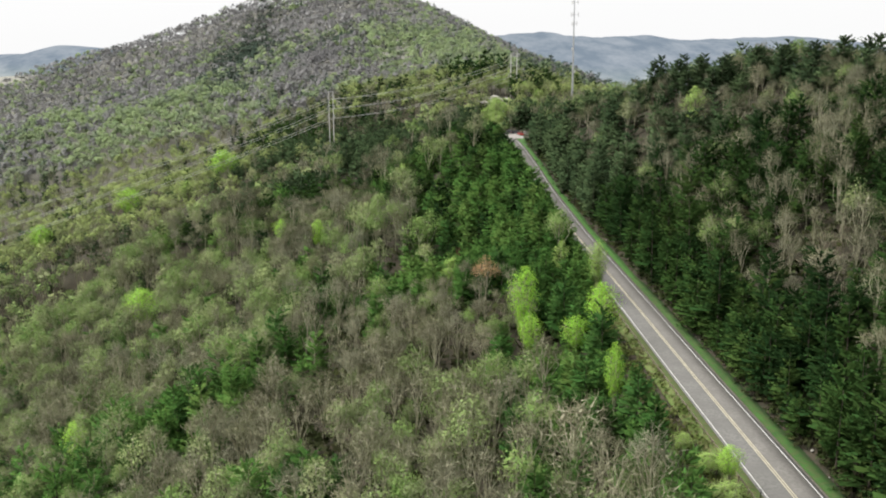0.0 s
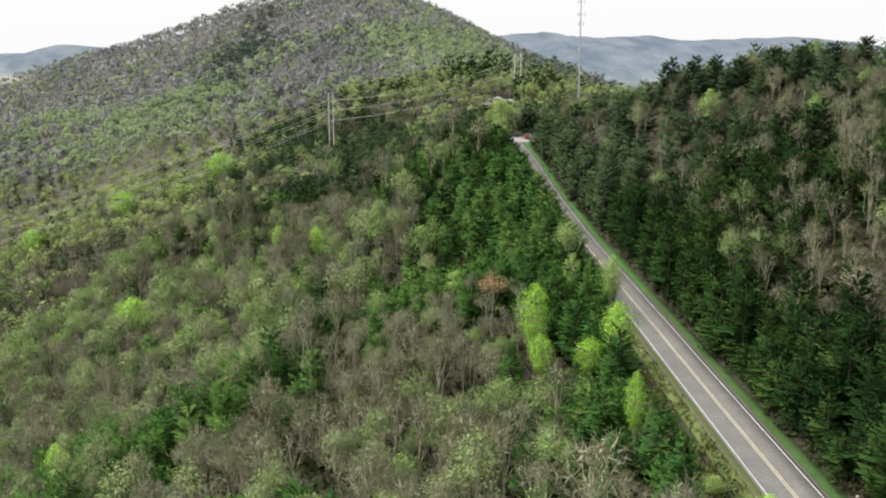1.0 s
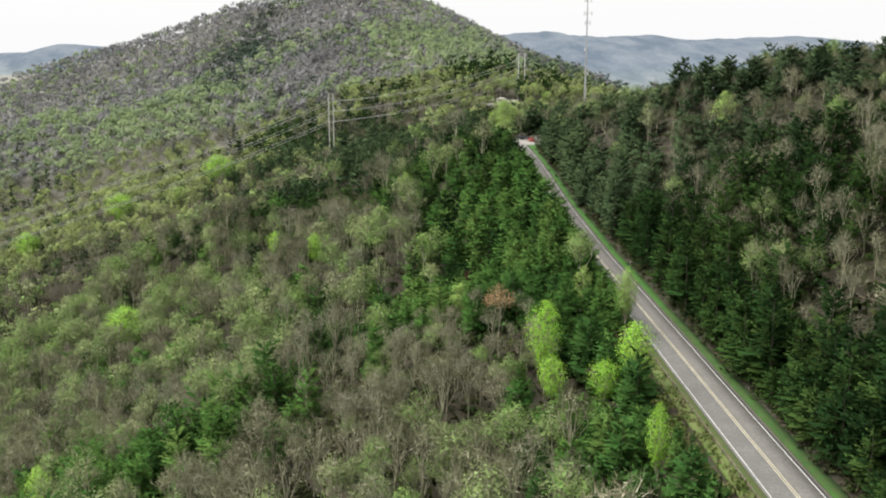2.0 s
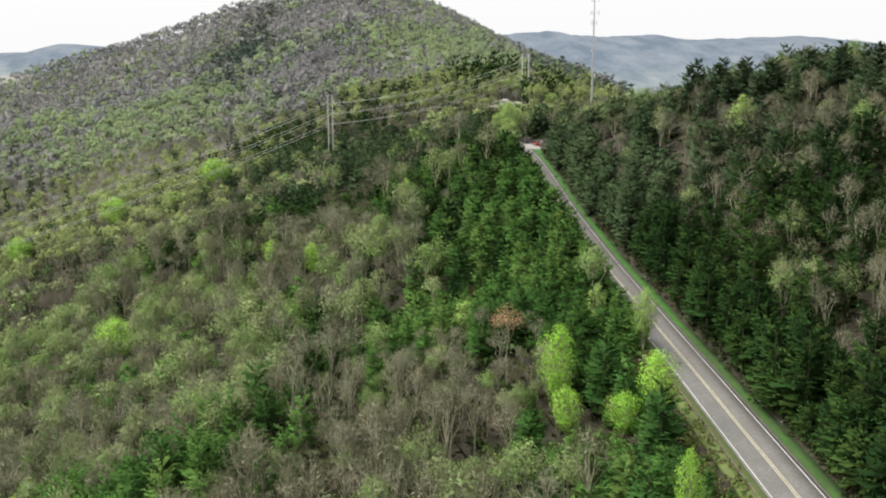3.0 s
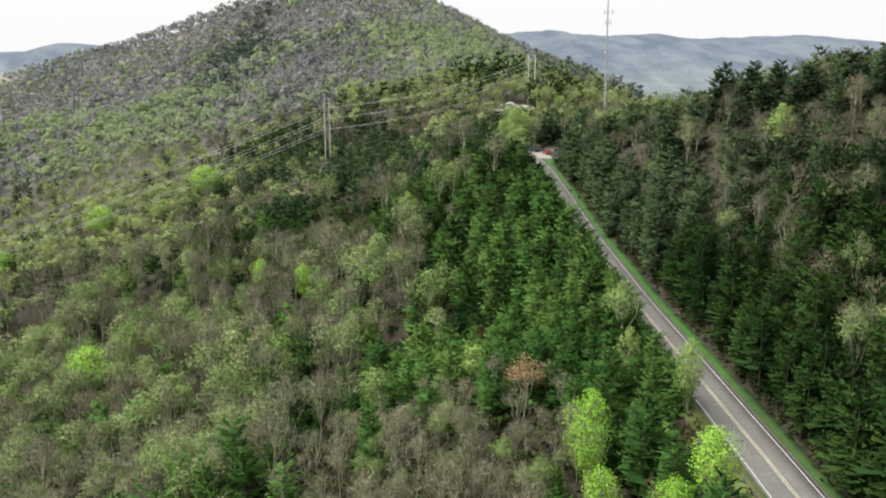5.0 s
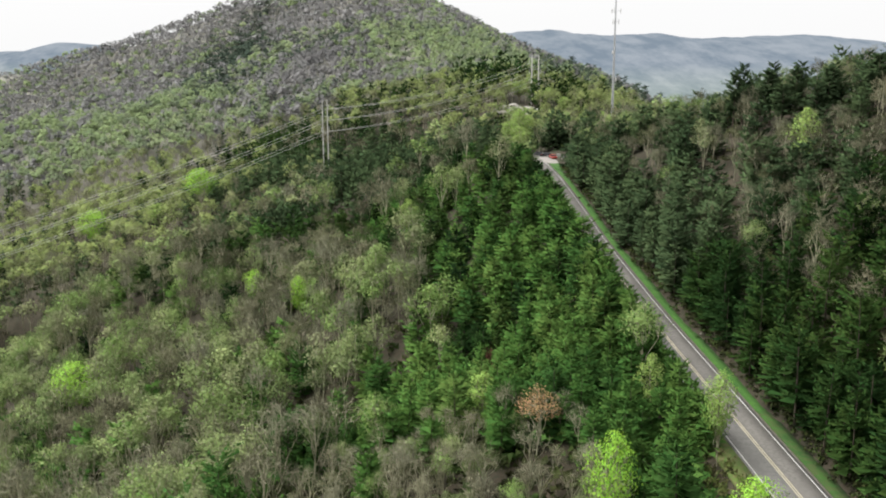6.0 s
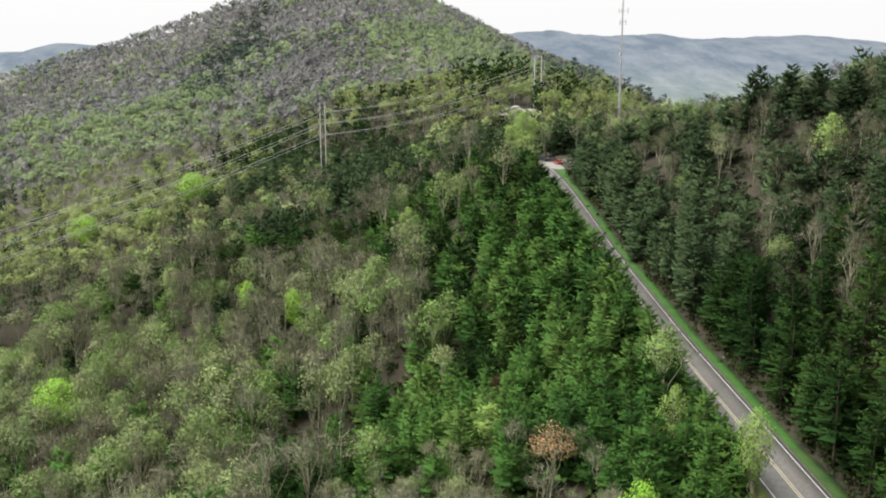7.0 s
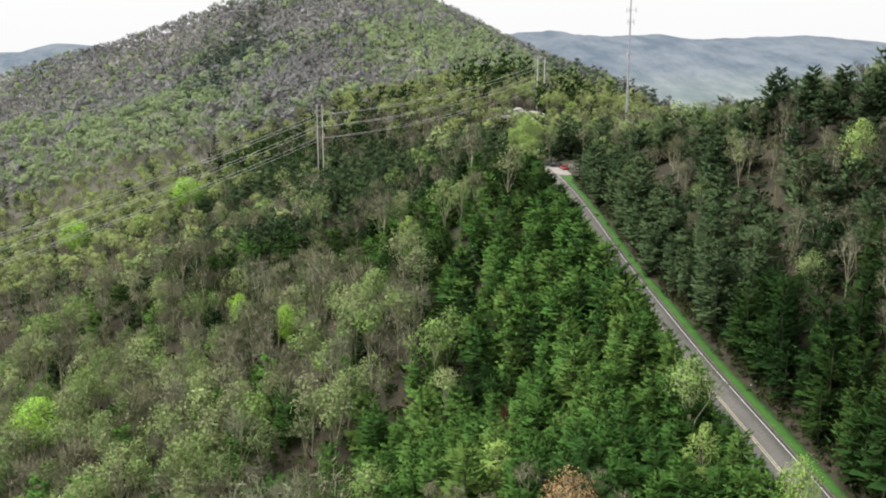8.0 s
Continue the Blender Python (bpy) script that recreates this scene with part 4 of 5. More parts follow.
# trees that stand out: x, y, top, half width, kind
CHOSEN = [
    (16.3, 183.3, 9.9, 3.3, "bright"), (16.9, 176, 2.4, 2.2, "bright"), (29.8, 172.2, 9.4, 3.5, "bright"), (24.8, 171, 3.4, 2.3, "bright"), (26.8, 140.8, 7.4, 1.8, "bright"),
    (35.6, 110, 3.8, 1.5, "bright"), (34.2, 114.5, 2.6, 2.4, "lush"), (34, 105.5, 2.8, 2.6, "lush"), (33, 122, 2.2, 1.8, "lush"), (-107.6, 330.5, -32.4, 4.6, "bright"), (-125.5, 541, -4.2, 7.2, "bright"), (-188.9, 566.7, -28.5, 5.5, "bright"), (-61.2, 354.8, -12, 3.4, "bright"),
    (-43.4, 325.8, -6.6, 2.4, "bright"), (-86.5, 209, -32.8, 2.8, "bright"), (-194.2, 390.1, -77.4, 4.7, "bright"), (-226, 525.1, -44.5, 5.2, "bright"), (33.2, 198.7, 14.4, 2.4, "lush"),
    (27.6, 216.3, 10.8, 2.3, "pale"), (2.3, 224.4, 4.8, 3.8, "pale"), (-15.2, 360.4, 12.2, 3.4, "pale"), (-14.7, 316.5, 4.9, 4.4, "pale"), (-63.7, 344, -15.6, 4.4, "pale"),
    (-146.6, 541, -18.3, 5.8, "pale"), (27.6, 490, 31, 4.6, "lush"), (22.5, 484, 26.5, 3.6, "lush"), (31.5, 496, 28, 3.6, "lush"), (26.5, 474, 25, 4, "lush"), (24, 458, 22.5, 3.6, "lush"), (28, 462, 24, 3.4, "lush"), (53, 618, 35.5, 5, "lush"), (38, 640, 38.5, 6.6, "lush"), (46, 655, 40, 6, "lush"), (33, 662, 37, 5.5, "lush"), (60, 600, 31, 5, "lush"), (88, 520, 28.5, 7, "lush"), (72, 540, 28, 5.5, "lush"),
    (55, 490, 30, 5.5, "pale"), (9.6, 206.5, 9.3, 3.2, "rust"), (-34.7, 256.3, -17.4, 1.5, "red"), (4, 238, 3.6, 1.5, "dead"),
    (18.8, 124, 8.2, 7.4, "bare"), (70.5, 172, 18.5, 5, "bare"), (62, 222, 24, 4.5, "bare"), (-36, 198, -12.6, 4.5, "bare"), (-38.5, 184, -14, 4.2, "bare"), (-19.5, 167, -8.4, 4.6, "bare"), (8, 178, 2.5, 5, "bare"), (-3, 190, 0.5, 5, "bare"),
    (-14.6, 195, -4.6, 5, "bare"), (77, 292, 43.5, 4, "pale"),
    (74, 338, 49.5, 3.6, "tall"), (77.5, 342, 51, 4, "tall"), (81, 333, 50, 3.8, "tall"), (84.5, 340, 51.5, 4.2, "tall"), (88, 331, 50.8, 3.8, "tall"), (91.5, 338, 51.8, 4.2, "tall"), (94, 325, 51, 4, "tall"), (97.5, 330, 51.6, 4.2, "tall"), (83, 326, 46.5, 3.8, "tall"), (90, 322, 47, 4, "tall"),
    (105, 322, 54.2, 4.2, "tall"), (110, 314, 53.5, 4, "tall"), (114, 322, 55, 4.2, "tall"), (120, 312, 56, 4.2, "tall"), (126, 305, 57.5, 4.4, "tall"), (131, 298, 57, 4.2, "tall"), (137, 304, 58, 4.4, "tall"),
]
LOOKS = {
    "bright": ("green_tree", "tree in dense fresh bright green leaf", BRIGHTS, (M_BARK, M_TWIG, M_BRIGHT)),
    "pale": ("pale_tree", "slender tree in pale yellow-green young leaf", SLIMS, (M_BARK, M_BUD_TWIG, M_PALE)),
    "lush": ("pale_tree", "rounded tree in dense pale yellow-green young leaf", BRIGHTS, (M_BARK, M_BUD_TWIG, M_PALE)),
    "tall": ("tall_pine", "tall dark pine with a bare trunk on the hilltop", TALLS, (M_PINE_BARK, M_HAZED_PINE)),
    "rust": ("rust_tree", "tree with rust-orange buds among the pines", TOPS, (M_BARK, M_TWIG, M_BUDS)),
    "red": ("red_bush", "low dead bush with brick-red leaves", LEAFS, (M_BARK, M_TWIG, M_RED)),
    "dead": ("dead_pine", "dead pine with red-brown needles", PINES, (M_PINE_BARK, M_RED)),
    "bare": ("spreading_tree", "large leafless tree with spreading pale grey branches", SPREADS, (M_BARK, M_PALE_TWIG, M_PALE_TWIG)),
}
for i, (x, y, top, half, look_of) in enumerate(CHOSEN):
    kind, label, protos, mats = LOOKS[look_of]
    p = protos[i % len(protos)]
    z = float(ground_z(x, y))
    high = max(top - z, 3.0) + (0.0 if look_of != "bright" else 2.0 if y < 300 else 3.5)
    ob = single(kind, p, x, y, z - 0.1, 1.0, 1.7 * i, label, mats)
    size = p[0][0][:, 2].max() if len(p) == 2 else max(p[1][0][:, 2].max(), (p[2] or p[1])[0][:, 2].max())
    reach = np.abs(p[-1][0] if p[-1] else p[1][0])[:, :2].max()
    wide = half / reach * ((1.65 if y > 300 and x < -80 else 1.28) if look_of == "bright" else 1.2)
    ob.scale = (wide, wide, high / size)

# stretches of wood: from, to, spacing, seed, tree shapes, trees that stand singly
STRETCHES = [
    (-40, 84, 5.4, 6, (BACK_PINES, BACK_BARES, BACK_LEAFS), 0),
    (84, 270, 4.4, 1, (PINES, BARES, LEAFS), 300),
    (270, 410, 5.2, 2, (MID_PINES, MID_BARES, MID_LEAFS), 0),
    (410, 490, 5.5, 5, (BACK_PINES, BACK_BARES, BACK_LEAFS), 0),
    (490, 730, 5.5, 8, (BACK_PINES, BACK_BARES, BACK_LEAFS), 0),
    (730, 960, 5.0, 3, (FAR_PINES, FAR_BARES, FAR_LEAFS), 0),
    (960, 1440, 5.3, 4, (LAST_PINES, LAST_BARES, LAST_LEAFS), 0),
]
for y0, y1, gap, seed, sets, singles in STRETCHES:
    heap = Heap()
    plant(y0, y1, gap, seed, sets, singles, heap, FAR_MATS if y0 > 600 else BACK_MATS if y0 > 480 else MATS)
    heap.build(LABELS)


def outer_wood(seed):
    """The wood goes on beyond the slopes in view, below and behind the start of the flight too."""
    rng = np.random.default_rng(seed)
    x, y = np.meshgrid(np.arange(-330, 330, 9.5), np.arange(-110, 560, 9.5), indexing="ij")
    x, y = x.ravel() + rng.uniform(-3.4, 3.4, x.size), y.ravel() + rng.uniform(-3.4, 3.4, x.size)
    edge = np.abs(x) - (0.5 * np.maximum(y, 100) + 14)
    keep = (np.abs(x - road_x(y)) > 12) & (((edge > 0) & (edge < 75)) | ((y < -40) & (edge < 75)))
    x, y = x[keep], y[keep]
    z = ground_z(x, y)
    pine, green = shares(x, y)
    kind = np.where(rng.uniform(size=x.size) < pine, 0, np.where(rng.uniform(size=x.size) < green, 2, 1))
    size, turn, tone = rng.uniform(0.85, 1.3, x.size), rng.uniform(0, 6.28, x.size), rng.uniform(size=x.size)
    heap = Heap()
    for k, (name, protos, mat) in enumerate((("pine_tree", FAR_PINES, (M_PINE_BARK, M_PINE)), ("bare_tree", LAST_BARES, (M_TWIG,)), ("budding_tree", LAST_LEAFS, (M_LEAF,)))):
        for w, p in enumerate(protos):
            add_to(heap, name, p, np.flatnonzero((kind == k) & (np.arange(x.size) % len(protos) == w)), mat, x, y, z, size, turn, tone, rng)
    heap.build(LABELS)


outer_wood(77)


# ---- low growth under the trees ----
BUSHES = [clump_proto(140 + i, h, w, 13, 0.45) for i, (h, w) in enumerate([(2.2, 1.4), (1.6, 1.2), (2.8, 1.3)])]


def undergrowth(y0, y1, gap, seed):
    x, y, rng = spots(y0, y1, gap, seed)
    z = ground_z(x, y)
    heap = Heap()
    which = rng.integers(0, 3, x.size)
    young = (shares(x, y)[0] > 0.7) & (x < road_x(y)) & (y < 350)
    for w in range(6):
        i = np.flatnonzero((which == w % 3) & (young == (w > 2)))
        p = BUSHES[w % 3]
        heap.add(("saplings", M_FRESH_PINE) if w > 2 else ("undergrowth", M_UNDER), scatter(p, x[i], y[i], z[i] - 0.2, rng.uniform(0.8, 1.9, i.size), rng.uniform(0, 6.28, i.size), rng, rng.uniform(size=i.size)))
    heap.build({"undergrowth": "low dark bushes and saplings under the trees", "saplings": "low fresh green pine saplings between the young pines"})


undergrowth(84, 240, 3.0, 9)
undergrowth(240, 300, 3.6, 11)
undergrowth(300, 600, 6.6, 10)
undergrowth(-40, 84, 5.0, 12)


def cut_growth(seed):
    """Bright low shrubs from pull-off to rocks, on the strip cleared for the view."""
    rng = np.random.default_rng(seed)
    y = rng.uniform(438, 600, 900)
    x = 0.079 * (y - 104) - 4.7 + rng.uniform(-8, 8, y.size)
    heap = Heap()
    heap.add(("cut_growth", M_LEAF), scatter(BUSHES[0], x, y, ground_z(x, y) - 0.2, rng.uniform(0.7, 1.9, y.size), rng.uniform(0, 6.28, y.size), rng, rng.uniform(size=y.size)))
    heap.build({"cut_growth": "bright green shrubs on the slope below the rocks"})


cut_growth(61)


def bank_growth(side, spread, y0, y1, gap, seed, mat, label):
    """Low growth along one edge of the road."""
    rng = np.random.default_rng(seed)
    y = np.arange(y0, y1, gap)
    y = y + rng.uniform(-gap, gap, y.size)
    x = road_x(y) + side + rng.normal(size=y.size) * spread
    z = np.where(np.abs(x - road_x(y)) < 6.8, road_z(y), ground_z(x, y))
    heap = Heap()
    heap.add(("bank_growth", mat), scatter(BUSHES[1], x, y, z - 0.25, rng.uniform(0.35, 0.9, y.size), rng.uniform(0, 6.28, y.size), rng, rng.uniform(size=y.size)))
    heap.build({"bank_growth": label})


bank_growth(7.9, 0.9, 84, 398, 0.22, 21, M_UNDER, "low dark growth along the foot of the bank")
bank_growth(-8.9, 0.9, 84, 208, 0.22, 23, M_WEEDS, "rough yellow-green weeds on the slope below the road")
bank_growth(-6.4, 0.4, 84, 398, 1.1, 22, M_WEEDS, "rough green weeds behind the verge")


# ---- built things ----
def bm_box(bm, size, centre, turn=0.0, bevel=0.0):
    made = bmesh.ops.create_cube(bm, size=1.0, matrix=Matrix.LocRotScale(centre, Euler((0, 0, turn)), size))
    if bevel:
        edges = list({e for v in made["verts"] for e in v.link_edges})
        bmesh.ops.bevel(bm, geom=edges, offset=bevel, segments=2, affect="EDGES", profile=0.6)


def bm_rod(bm, a, b, r0, r1, sides=8):
    a, b = Vector(a), Vector(b)
    turn = (b - a).to_track_quat("Z", "Y").to_matrix().to_4x4()
    bmesh.ops.create_cone(bm, cap_ends=True, segments=sides, radius1=r0, radius2=r1, depth=(b - a).length, matrix=Matrix.Translation((a + b) / 2) @ turn)


def part(name, bm, material, parent=None, label="", smooth=False):
    me = bpy.data.meshes.new(name)
    bm.to_mesh(me)
    bm.free()
    me.materials.append(material)
    if smooth:
        for p in me.polygons:
            p.use_smooth = True
    ob = new(name, me)
    if parent:
        ob.parent = parent
    if label:
        ob["label"] = label
    return ob


def rod_part(name, a, b, r0, r1, mat, parent, sides=8):
    bm = bmesh.new()
    bm_rod(bm, a, b, r0, r1, sides)
    return part(name, bm, mat, parent)


def box_part(name, size, centre, mat, parent, turn=0.0, bevel=0.0, label=""):
    bm = bmesh.new()
    bm_box(bm, size, centre, turn, bevel)
    return part(name, bm, mat, parent, label)


ARMS = (2.6, 8.0, 13.4)


def twin_pole(x, y, top, gap, turn, label, reach=1.4, thick=0.22):
    """A power structure: two tall poles, cross braces and side arms with hanging insulators."""
    z = float(ground_z(x, y))
    root = new("power_pole")
    root.matrix_world = pose(x, y, z, 0, 0, turn)
    high = top - z
    for s in (-1, 1):
        rod_part("pole", (s * gap / 2, 0, -1), (s * gap / 2, 0, high), thick, 0.73 * thick, M_POLE, root, 10)
        for a in ARMS:
            rod_part("arm", (s * gap / 2, 0, high - a), (s * (gap / 2 + reach + 0.1), 0, high - a + 0.25), 0.08, 0.06, M_STEEL, root, 6)
            rod_part("insulator", (s * (gap / 2 + reach), 0, high - a + 0.1), (s * (gap / 2 + reach), 0, high - a - 1.9), 0.11, 0.11, M_INSULATOR, root, 6)
    for a in (0.3, 2.6, 8.0):
        rod_part("cross_brace", (-gap / 2, 0, high - a), (gap / 2, 0, high - a), 0.1, 0.1, M_STEEL, root, 6)
    tagged(root, label, "power pole", "power poles of the line")
    return [(x + s * (gap / 2 + reach) * math.cos(radians(turn)), y + s * (gap / 2 + reach) * math.sin(radians(turn)), top - a - 2.0) for s in (-1, 1) for a in ARMS]


LABEL_POLE = "pair of tall pale grey power poles with side insulators"
ends_a = twin_pole(-63.4, 545, 31.7, 2.4, 20, LABEL_POLE, 0.7)
ends_b = twin_pole(46.4, 630, 52.6, 4.0, 10, LABEL_POLE, 1.4, 0.34)
ends_c = twin_pole(-330, 330, -42, 3.6, 60, LABEL_POLE)
ends_d = twin_pole(150, 820, 10, 3.6, 20, LABEL_POLE)


def wire(a, b, sag):
    cu = bpy.data.curves.new("wire", "CURVE")
    cu.dimensions, cu.bevel_depth, cu.bevel_resolution = "3D", 0.065, 0
    sp = cu.splines.new("POLY")
    sp.points.add(24)
    for i, p in enumerate(sp.points):
        k = i / 24
        p.co = (*(Vector(a).lerp(Vector(b), k) - Vector((0, 0, sag * 4 * k * (1 - k)))), 1)
    cu.materials.append(M_WIRE)
    tagged(new("power_wire", cu), "thin pale aluminium power line wire", "wire", "wires of the power line")


for one, two, sag in ((ends_a, ends_b, 4.0), (ends_c, ends_a, 9.0), (ends_b, ends_d, 5.0)):
    for a, b in zip(one, two):
        wire(a, b, sag)


def tower(x, y, top):
    z = float(ground_z(x, y))
    root = new("radio_mast")
    root.location = (x, y, z)
    high = top - z
    for i in range(5):
        k0, k1 = i / 5, (i + 1) / 5
        rod_part("mast_section", (0, 0, high * k0 - (1 if i == 0 else 0)), (0, 0, high * k1), 0.62 - 0.4 * k0, 0.6 - 0.4 * k1, M_STEEL, root, 12)
    rod_part("tip", (0, 0, high), (0, 0, high + 2.2), 0.05, 0.03, M_STEEL, root, 6)
    for h, r in ((76, 1.7), (70.4, 2.0), (66.2, 1.3)):
        for i in range(3):
            a = 2.1 * i + 0.1
            tip = (r * math.cos(a), r * math.sin(a), h - z)
            bracket = rod_part("bracket", (0, 0, h - z), tip, 0.07, 0.07, M_STEEL, root, 6)
            box_part("antenna", (0.3, 0.2, 1.9), tip, M_INSULATOR, bracket, a, 0.04)
    for h, o in ((54.5, -0.5), (44.0, 0.9)):
        box_part("equipment_box", (0.6, 0.7, 1.3), (o, 0, h - z), M_POLE, root, 0, 0.05)
    tagged(root, "tall slender grey radio mast with antenna brackets", "mast")


tower(62, 460, 77)


# ---- guard rail beside the road ----
def guard_rail(y0, y1, offset):
    root = new("guard_rail")
    root.location = (float(road_x(y0)) + offset, y0, float(road_z(y0)))
    base = Vector(root.location)
    ys = np.arange(y0, y1 + 0.1, 3.8)
    posts = None
    for i, y in enumerate(ys):
        p = Vector((float(road_x(y)) + offset, y, float(road_z(y)))) - base
        if posts is None:
            bm = bmesh.new()
            bm_box(bm, (0.15, 0.2, 1.1), (0, 0, 0.25), 0, 0.015)
            posts = part("post", bm, M_RAIL, root)
            posts.location = p - Vector((0.12, 0, 0))
        else:
            o = new("post", posts.data)
            o.parent = root
            o.location = p - Vector((0.12, 0, 0))
        if i + 1 < len(ys):
            y2 = ys[i + 1]
            q = Vector((float(road_x(y2)) + offset, y2, float(road_z(y2)))) - base
            bm = bmesh.new()
            prof = [(0.0, 0.46), (0.07, 0.5), (0.07, 0.55), (0.0, 0.6), (0.07, 0.65), (0.07, 0.7), (0.0, 0.76), (-0.03, 0.76), (-0.03, 0.46)]
            ends = [[bm.verts.new((c.x + u, c.y, c.z + w)) for u, w in prof] for c in (p, q)]
            for j in range(len(prof)):
                bm.faces.new((ends[0][j], ends[0][(j + 1) % 9], ends[1][(j + 1) % 9], ends[1][j]))
            part("rail", bm, M_RAIL, root)
    tagged(root, "weathered grey-brown steel guard rail on posts beside the verge", "guard rail")


M_RAIL = surface("weathered_rail", (0.28, 0.25, 0.2), (0.4, 0.37, 0.32), 0.8, 0.6, 0.4, 5.0, (0.2, 0.14, 0.09))
guard_rail(96, 192, -5.3)


# ---- pull-off with cars ----
def flat_patch(name, cx, cy, rx, ry, lift, mat, label):
    n = 40
    bm = bmesh.new()
    ring = []
    for i in range(n):
        a = 2 * math.pi * i / n
        r = 1 + 0.06 * math.sin(3 * a + 1) + 0.04 * math.sin(7 * a)
        ring.append(bm.verts.new((cx + rx * r * math.cos(a), cy + ry * r * math.sin(a), float(road_z(cy + ry * r * math.sin(a))) + lift)))
    low = [bm.verts.new((v.co.x, v.co.y, v.co.z - 1.2)) for v in ring]
    bm.faces.new(ring)
    for i in range(n):
        bm.faces.new((ring[i - 1], ring[i], low[i], low[i - 1])[::-1])
    tagged(part(name, bm, mat), label, "ground", kind="structure")


flat_patch("parking_ground", 33.5, 421, 7.5, 14, 0.2, M_LOT, "pale gravel pull-off at the end of the road stretch")
flat_patch("lawn", 36.5, 402, 4.5, 12, 0.16, M_LAWN, "small bright green lawn beside the pull-off")
M_GLASS = surface("dark_car_glass", (0.02, 0.022, 0.025), (0.03, 0.032, 0.035), 3, 0.1)
M_TYRE = surface("tyre_rubber", (0.02, 0.02, 0.02), (0.03, 0.03, 0.03), 5, 0.9)
M_LAMP = surface("lamp_glass", (0.5, 0.12, 0.1), (0.6, 0.15, 0.12), 5, 0.3)


def car(x, y, turn, paint, label):
    root = new("car")
    root.matrix_world = pose(x, y, float(road_z(y)) + 0.2, 0, 0, turn)
    bm = bmesh.new()
    bm_box(bm, (1.8, 4.4, 0.62), (0, 0, 0.62), 0, 0.12)
    body = part("body", bm, paint, root, smooth=False)
    bm = bmesh.new()
    low, top = [(-0.82, -1.5), (0.82, -1.5), (0.82, 1.0), (-0.82, 1.0)], [(-0.66, -1.05), (0.66, -1.05), (0.66, 0.35), (-0.66, 0.35)]
    vs = [bm.verts.new((px, py, 0.9)) for px, py in low] + [bm.verts.new((px, py, 1.44)) for px, py in top]
    for f in ((0, 1, 5, 4), (1, 2, 6, 5), (2, 3, 7, 6), (3, 0, 4, 7), (4, 5, 6, 7)):
        bm.faces.new([vs[i] for i in f])
    part("cabin_glass", bm, M_GLASS, root)
    box_part("roof", (1.36, 1.5, 0.06), (0, -0.35, 1.46), paint, root, 0, 0.02)
    for sx in (-1, 1):
        for sy in (-1.35, 1.4):
            wheel = rod_part("wheel", (sx * 0.72, sy, 0.33), (sx * 0.93, sy, 0.33), 0.33, 0.33, M_TYRE, root, 16)
            rod_part("rim", (sx * 0.9, sy, 0.33), (sx * 0.945, sy, 0.33), 0.2, 0.18, M_STEEL, wheel, 12)
        box_part("tail_light", (0.32, 0.06, 0.16), (sx * 0.68, -2.2, 0.74), M_LAMP, root, 0, 0.02)
    tagged(root, label, "car", "cars at the pull-off")


M_RED_PAINT = surface("red_car_paint", (0.42, 0.05, 0.035), (0.46, 0.06, 0.04), 2, 0.3)
M_BLACK_PAINT = surface("black_car_paint", (0.02, 0.02, 0.023), (0.03, 0.03, 0.033), 2, 0.25)
car(34.2, 418, 12, M_RED_PAINT, "red car parked on the pale gravel pull-off")
car(32.4, 424.2, 48, M_BLACK_PAINT, "black car parked on the pale gravel pull-off")
car(29.7, 425.4, 42, M_BLACK_PAINT, "dark car parked at the edge of the pull-off")


def sign_board(x, y):
    root = new("sign_board")
    root.location = (x, y, float(road_z(y)))
    for s in (-0.5, 0.5):
        rod_part("post", (s, 0, -0.5), (s, 0, 1.9), 0.06, 0.06, M_POLE, root, 6)
    box_part("board", (1.4, 0.06, 1.1), (0, -0.08, 1.4), M_INSULATOR, root, 0, 0.01)
    tagged(root, "small white sign board on two posts", "sign")


sign_board(36.2, 418)
sign_board(37.4, 412.5)


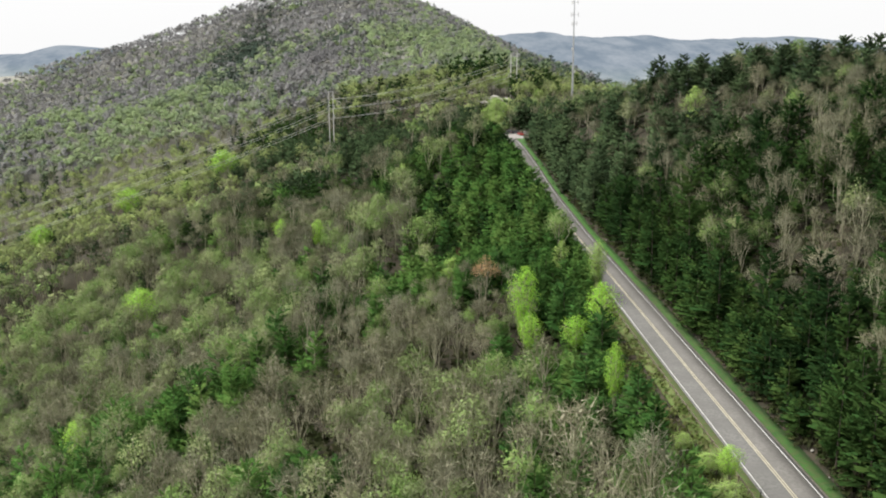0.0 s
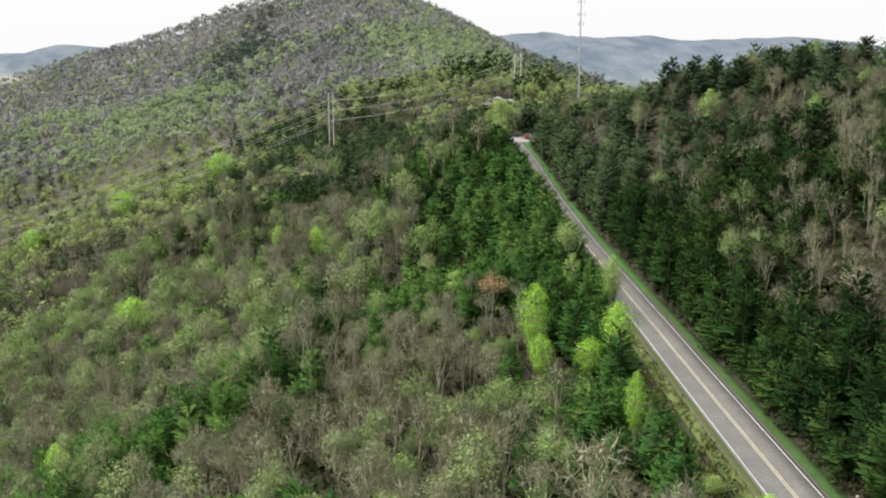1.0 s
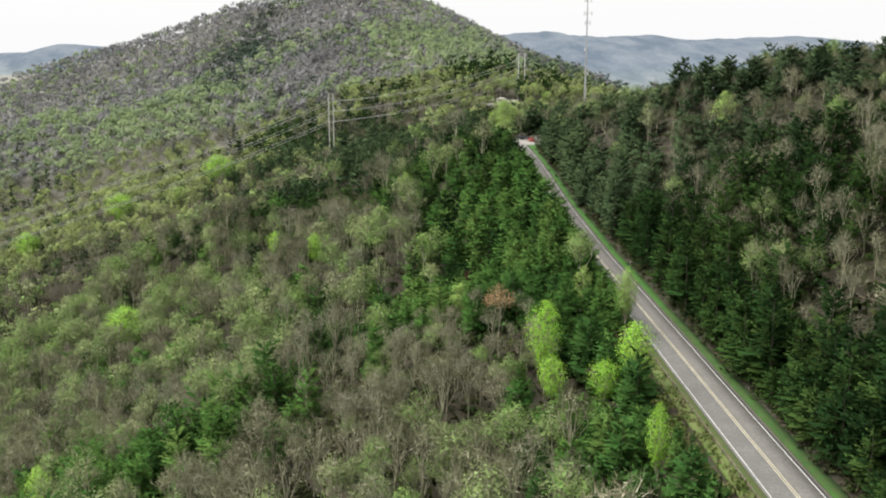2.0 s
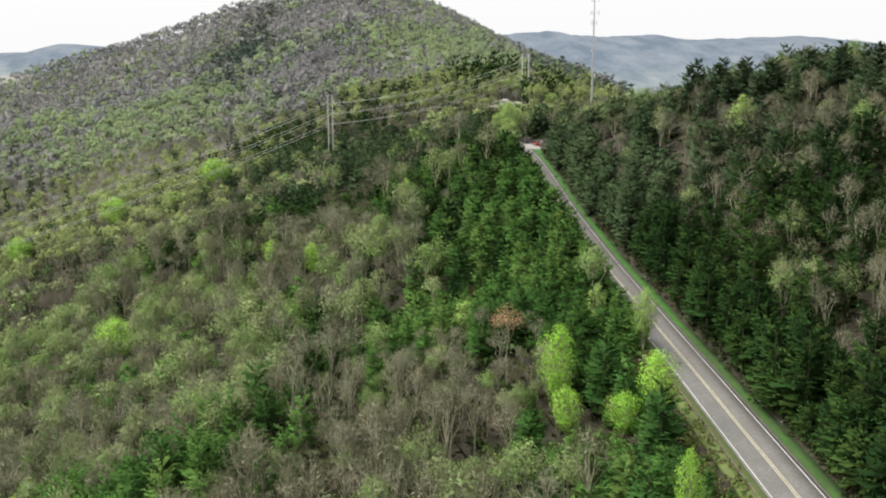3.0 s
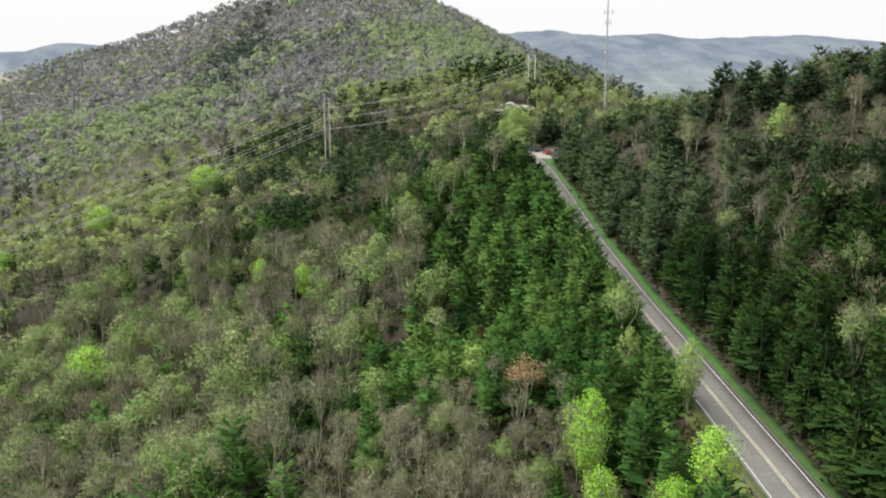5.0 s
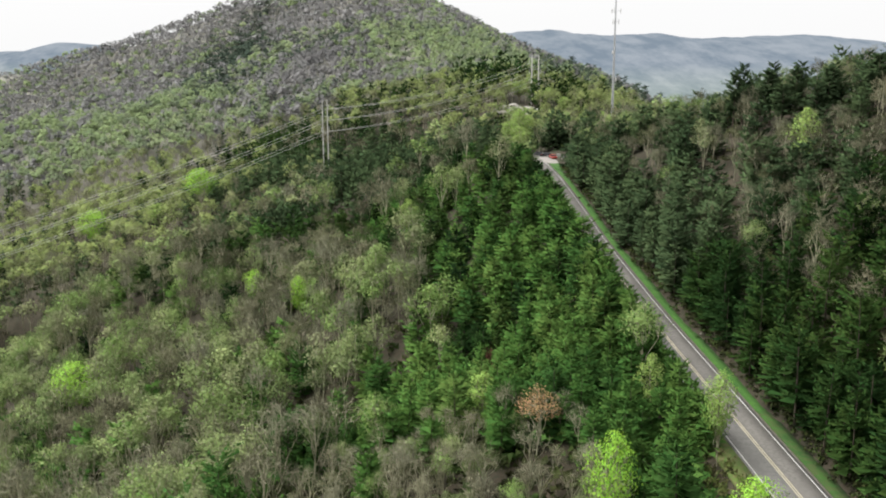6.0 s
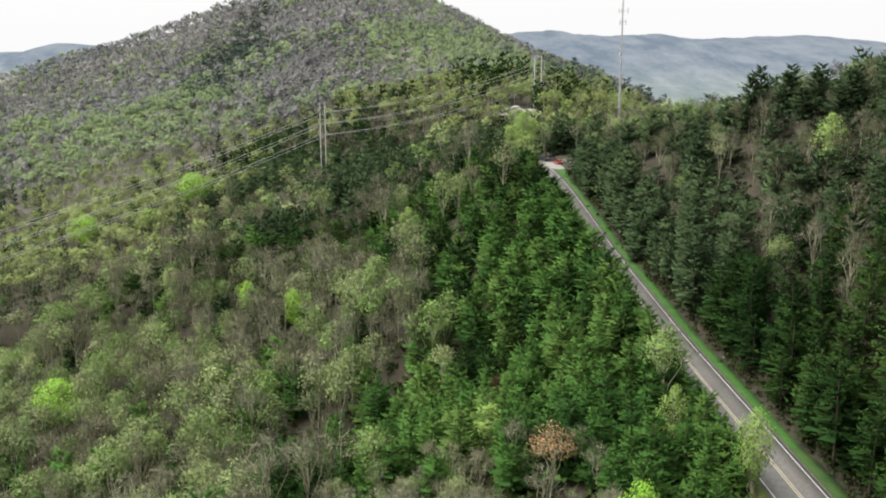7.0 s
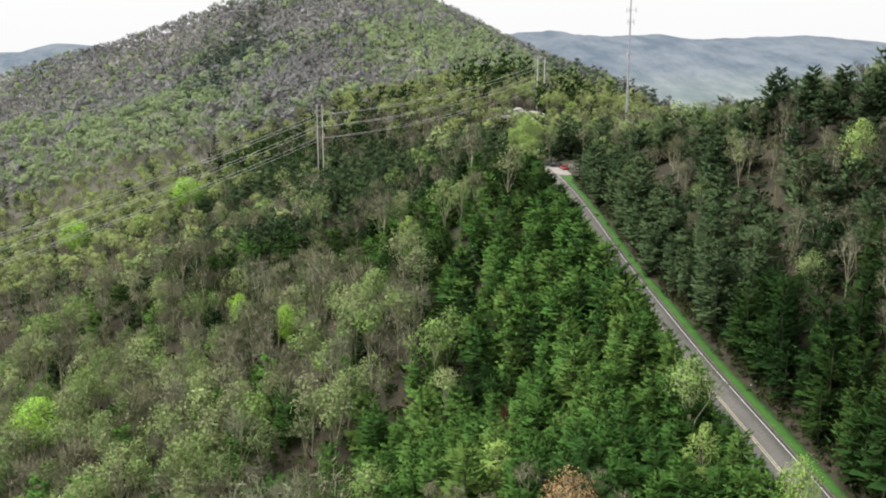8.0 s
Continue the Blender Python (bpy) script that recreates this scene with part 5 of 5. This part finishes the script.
# ---- rocks ----
def rock_mesh(seed):
    rng = np.random.default_rng(seed)
    bm = bmesh.new()
    bmesh.ops.create_icosphere(bm, subdivisions=2, radius=1.0)
    ph = rng.uniform(0, 6.28, 6)
    for v in bm.verts:
        c = v.co.copy()
        v.co *= 1 + 0.22 * math.sin(3 * c.x + ph[0]) * math.cos(2.5 * c.y + ph[1]) + 0.12 * math.sin(6 * c.z + ph[2] + 3 * c.x)
        v.co.z *= 0.62
    me = bpy.data.meshes.new("rock")
    bm.to_mesh(me)
    bm.free()
    me.materials.append(M_ROCK)
    return me


M_ROCK = surface("pale_grey_rock", (0.42, 0.4, 0.37), (0.56, 0.54, 0.5), 0.7, 0.9, 0, 3.0, (0.3, 0.29, 0.25), 0.5)
ROCKS = [rock_mesh(i) for i in range(4)]


def rocks(cx, cy, rx, ry, count, lo, hi, seed, label, group):
    rng = np.random.default_rng(seed)
    for i in range(count):
        x, y = cx + rng.normal() * rx, cy + rng.normal() * ry
        r = rng.uniform(lo, hi)
        ob = new("rock", ROCKS[rng.integers(4)])
        ob.matrix_world = Matrix.LocRotScale((x, y, float(ground_z(x, y)) + 0.15 * r), Euler((0, 0, rng.uniform(0, 6.28))), (r * rng.uniform(0.8, 1.5), r, r))
        tagged(ob, label, "rock", group)


rocks(34, 606, 5.5, 6, 46, 1.3, 3.2, 5, "pale grey boulder of the outcrop under the power poles", "boulders of the outcrop")
rocks(41.5, 305, 0.8, 2.2, 7, 0.3, 0.75, 6, "pale grey stone at the foot of the road bank", "stones at the bank")
for i, y in enumerate((104, 112, 121, 126, 139, 151, 163, 171, 186, 203, 229, 247)):
    rocks(float(road_x(y)) + 7.2, y, 0.6, 1.0, 1, 0.12, 0.24, 40 + i, "small pale stone at the foot of the road bank", "stones at the bank")


def marker_post(x, y):
    """A slim dark marker post with a pale band near its top."""
    root = new("marker_post")
    root.matrix_world = pose(x, y, float(road_z(y)))
    box_part("post", (0.14, 0.1, 1.35), (0, 0, 0.6), M_TYRE, root, 0, 0.02)
    box_part("band", (0.15, 0.11, 0.12), (0, 0, 1.1), M_STEEL, root, 0, 0.01, "pale reflecting band")
    tagged(root, "slim dark marker post on the grass verge", "marker post")


marker_post(38.4, 106.4)
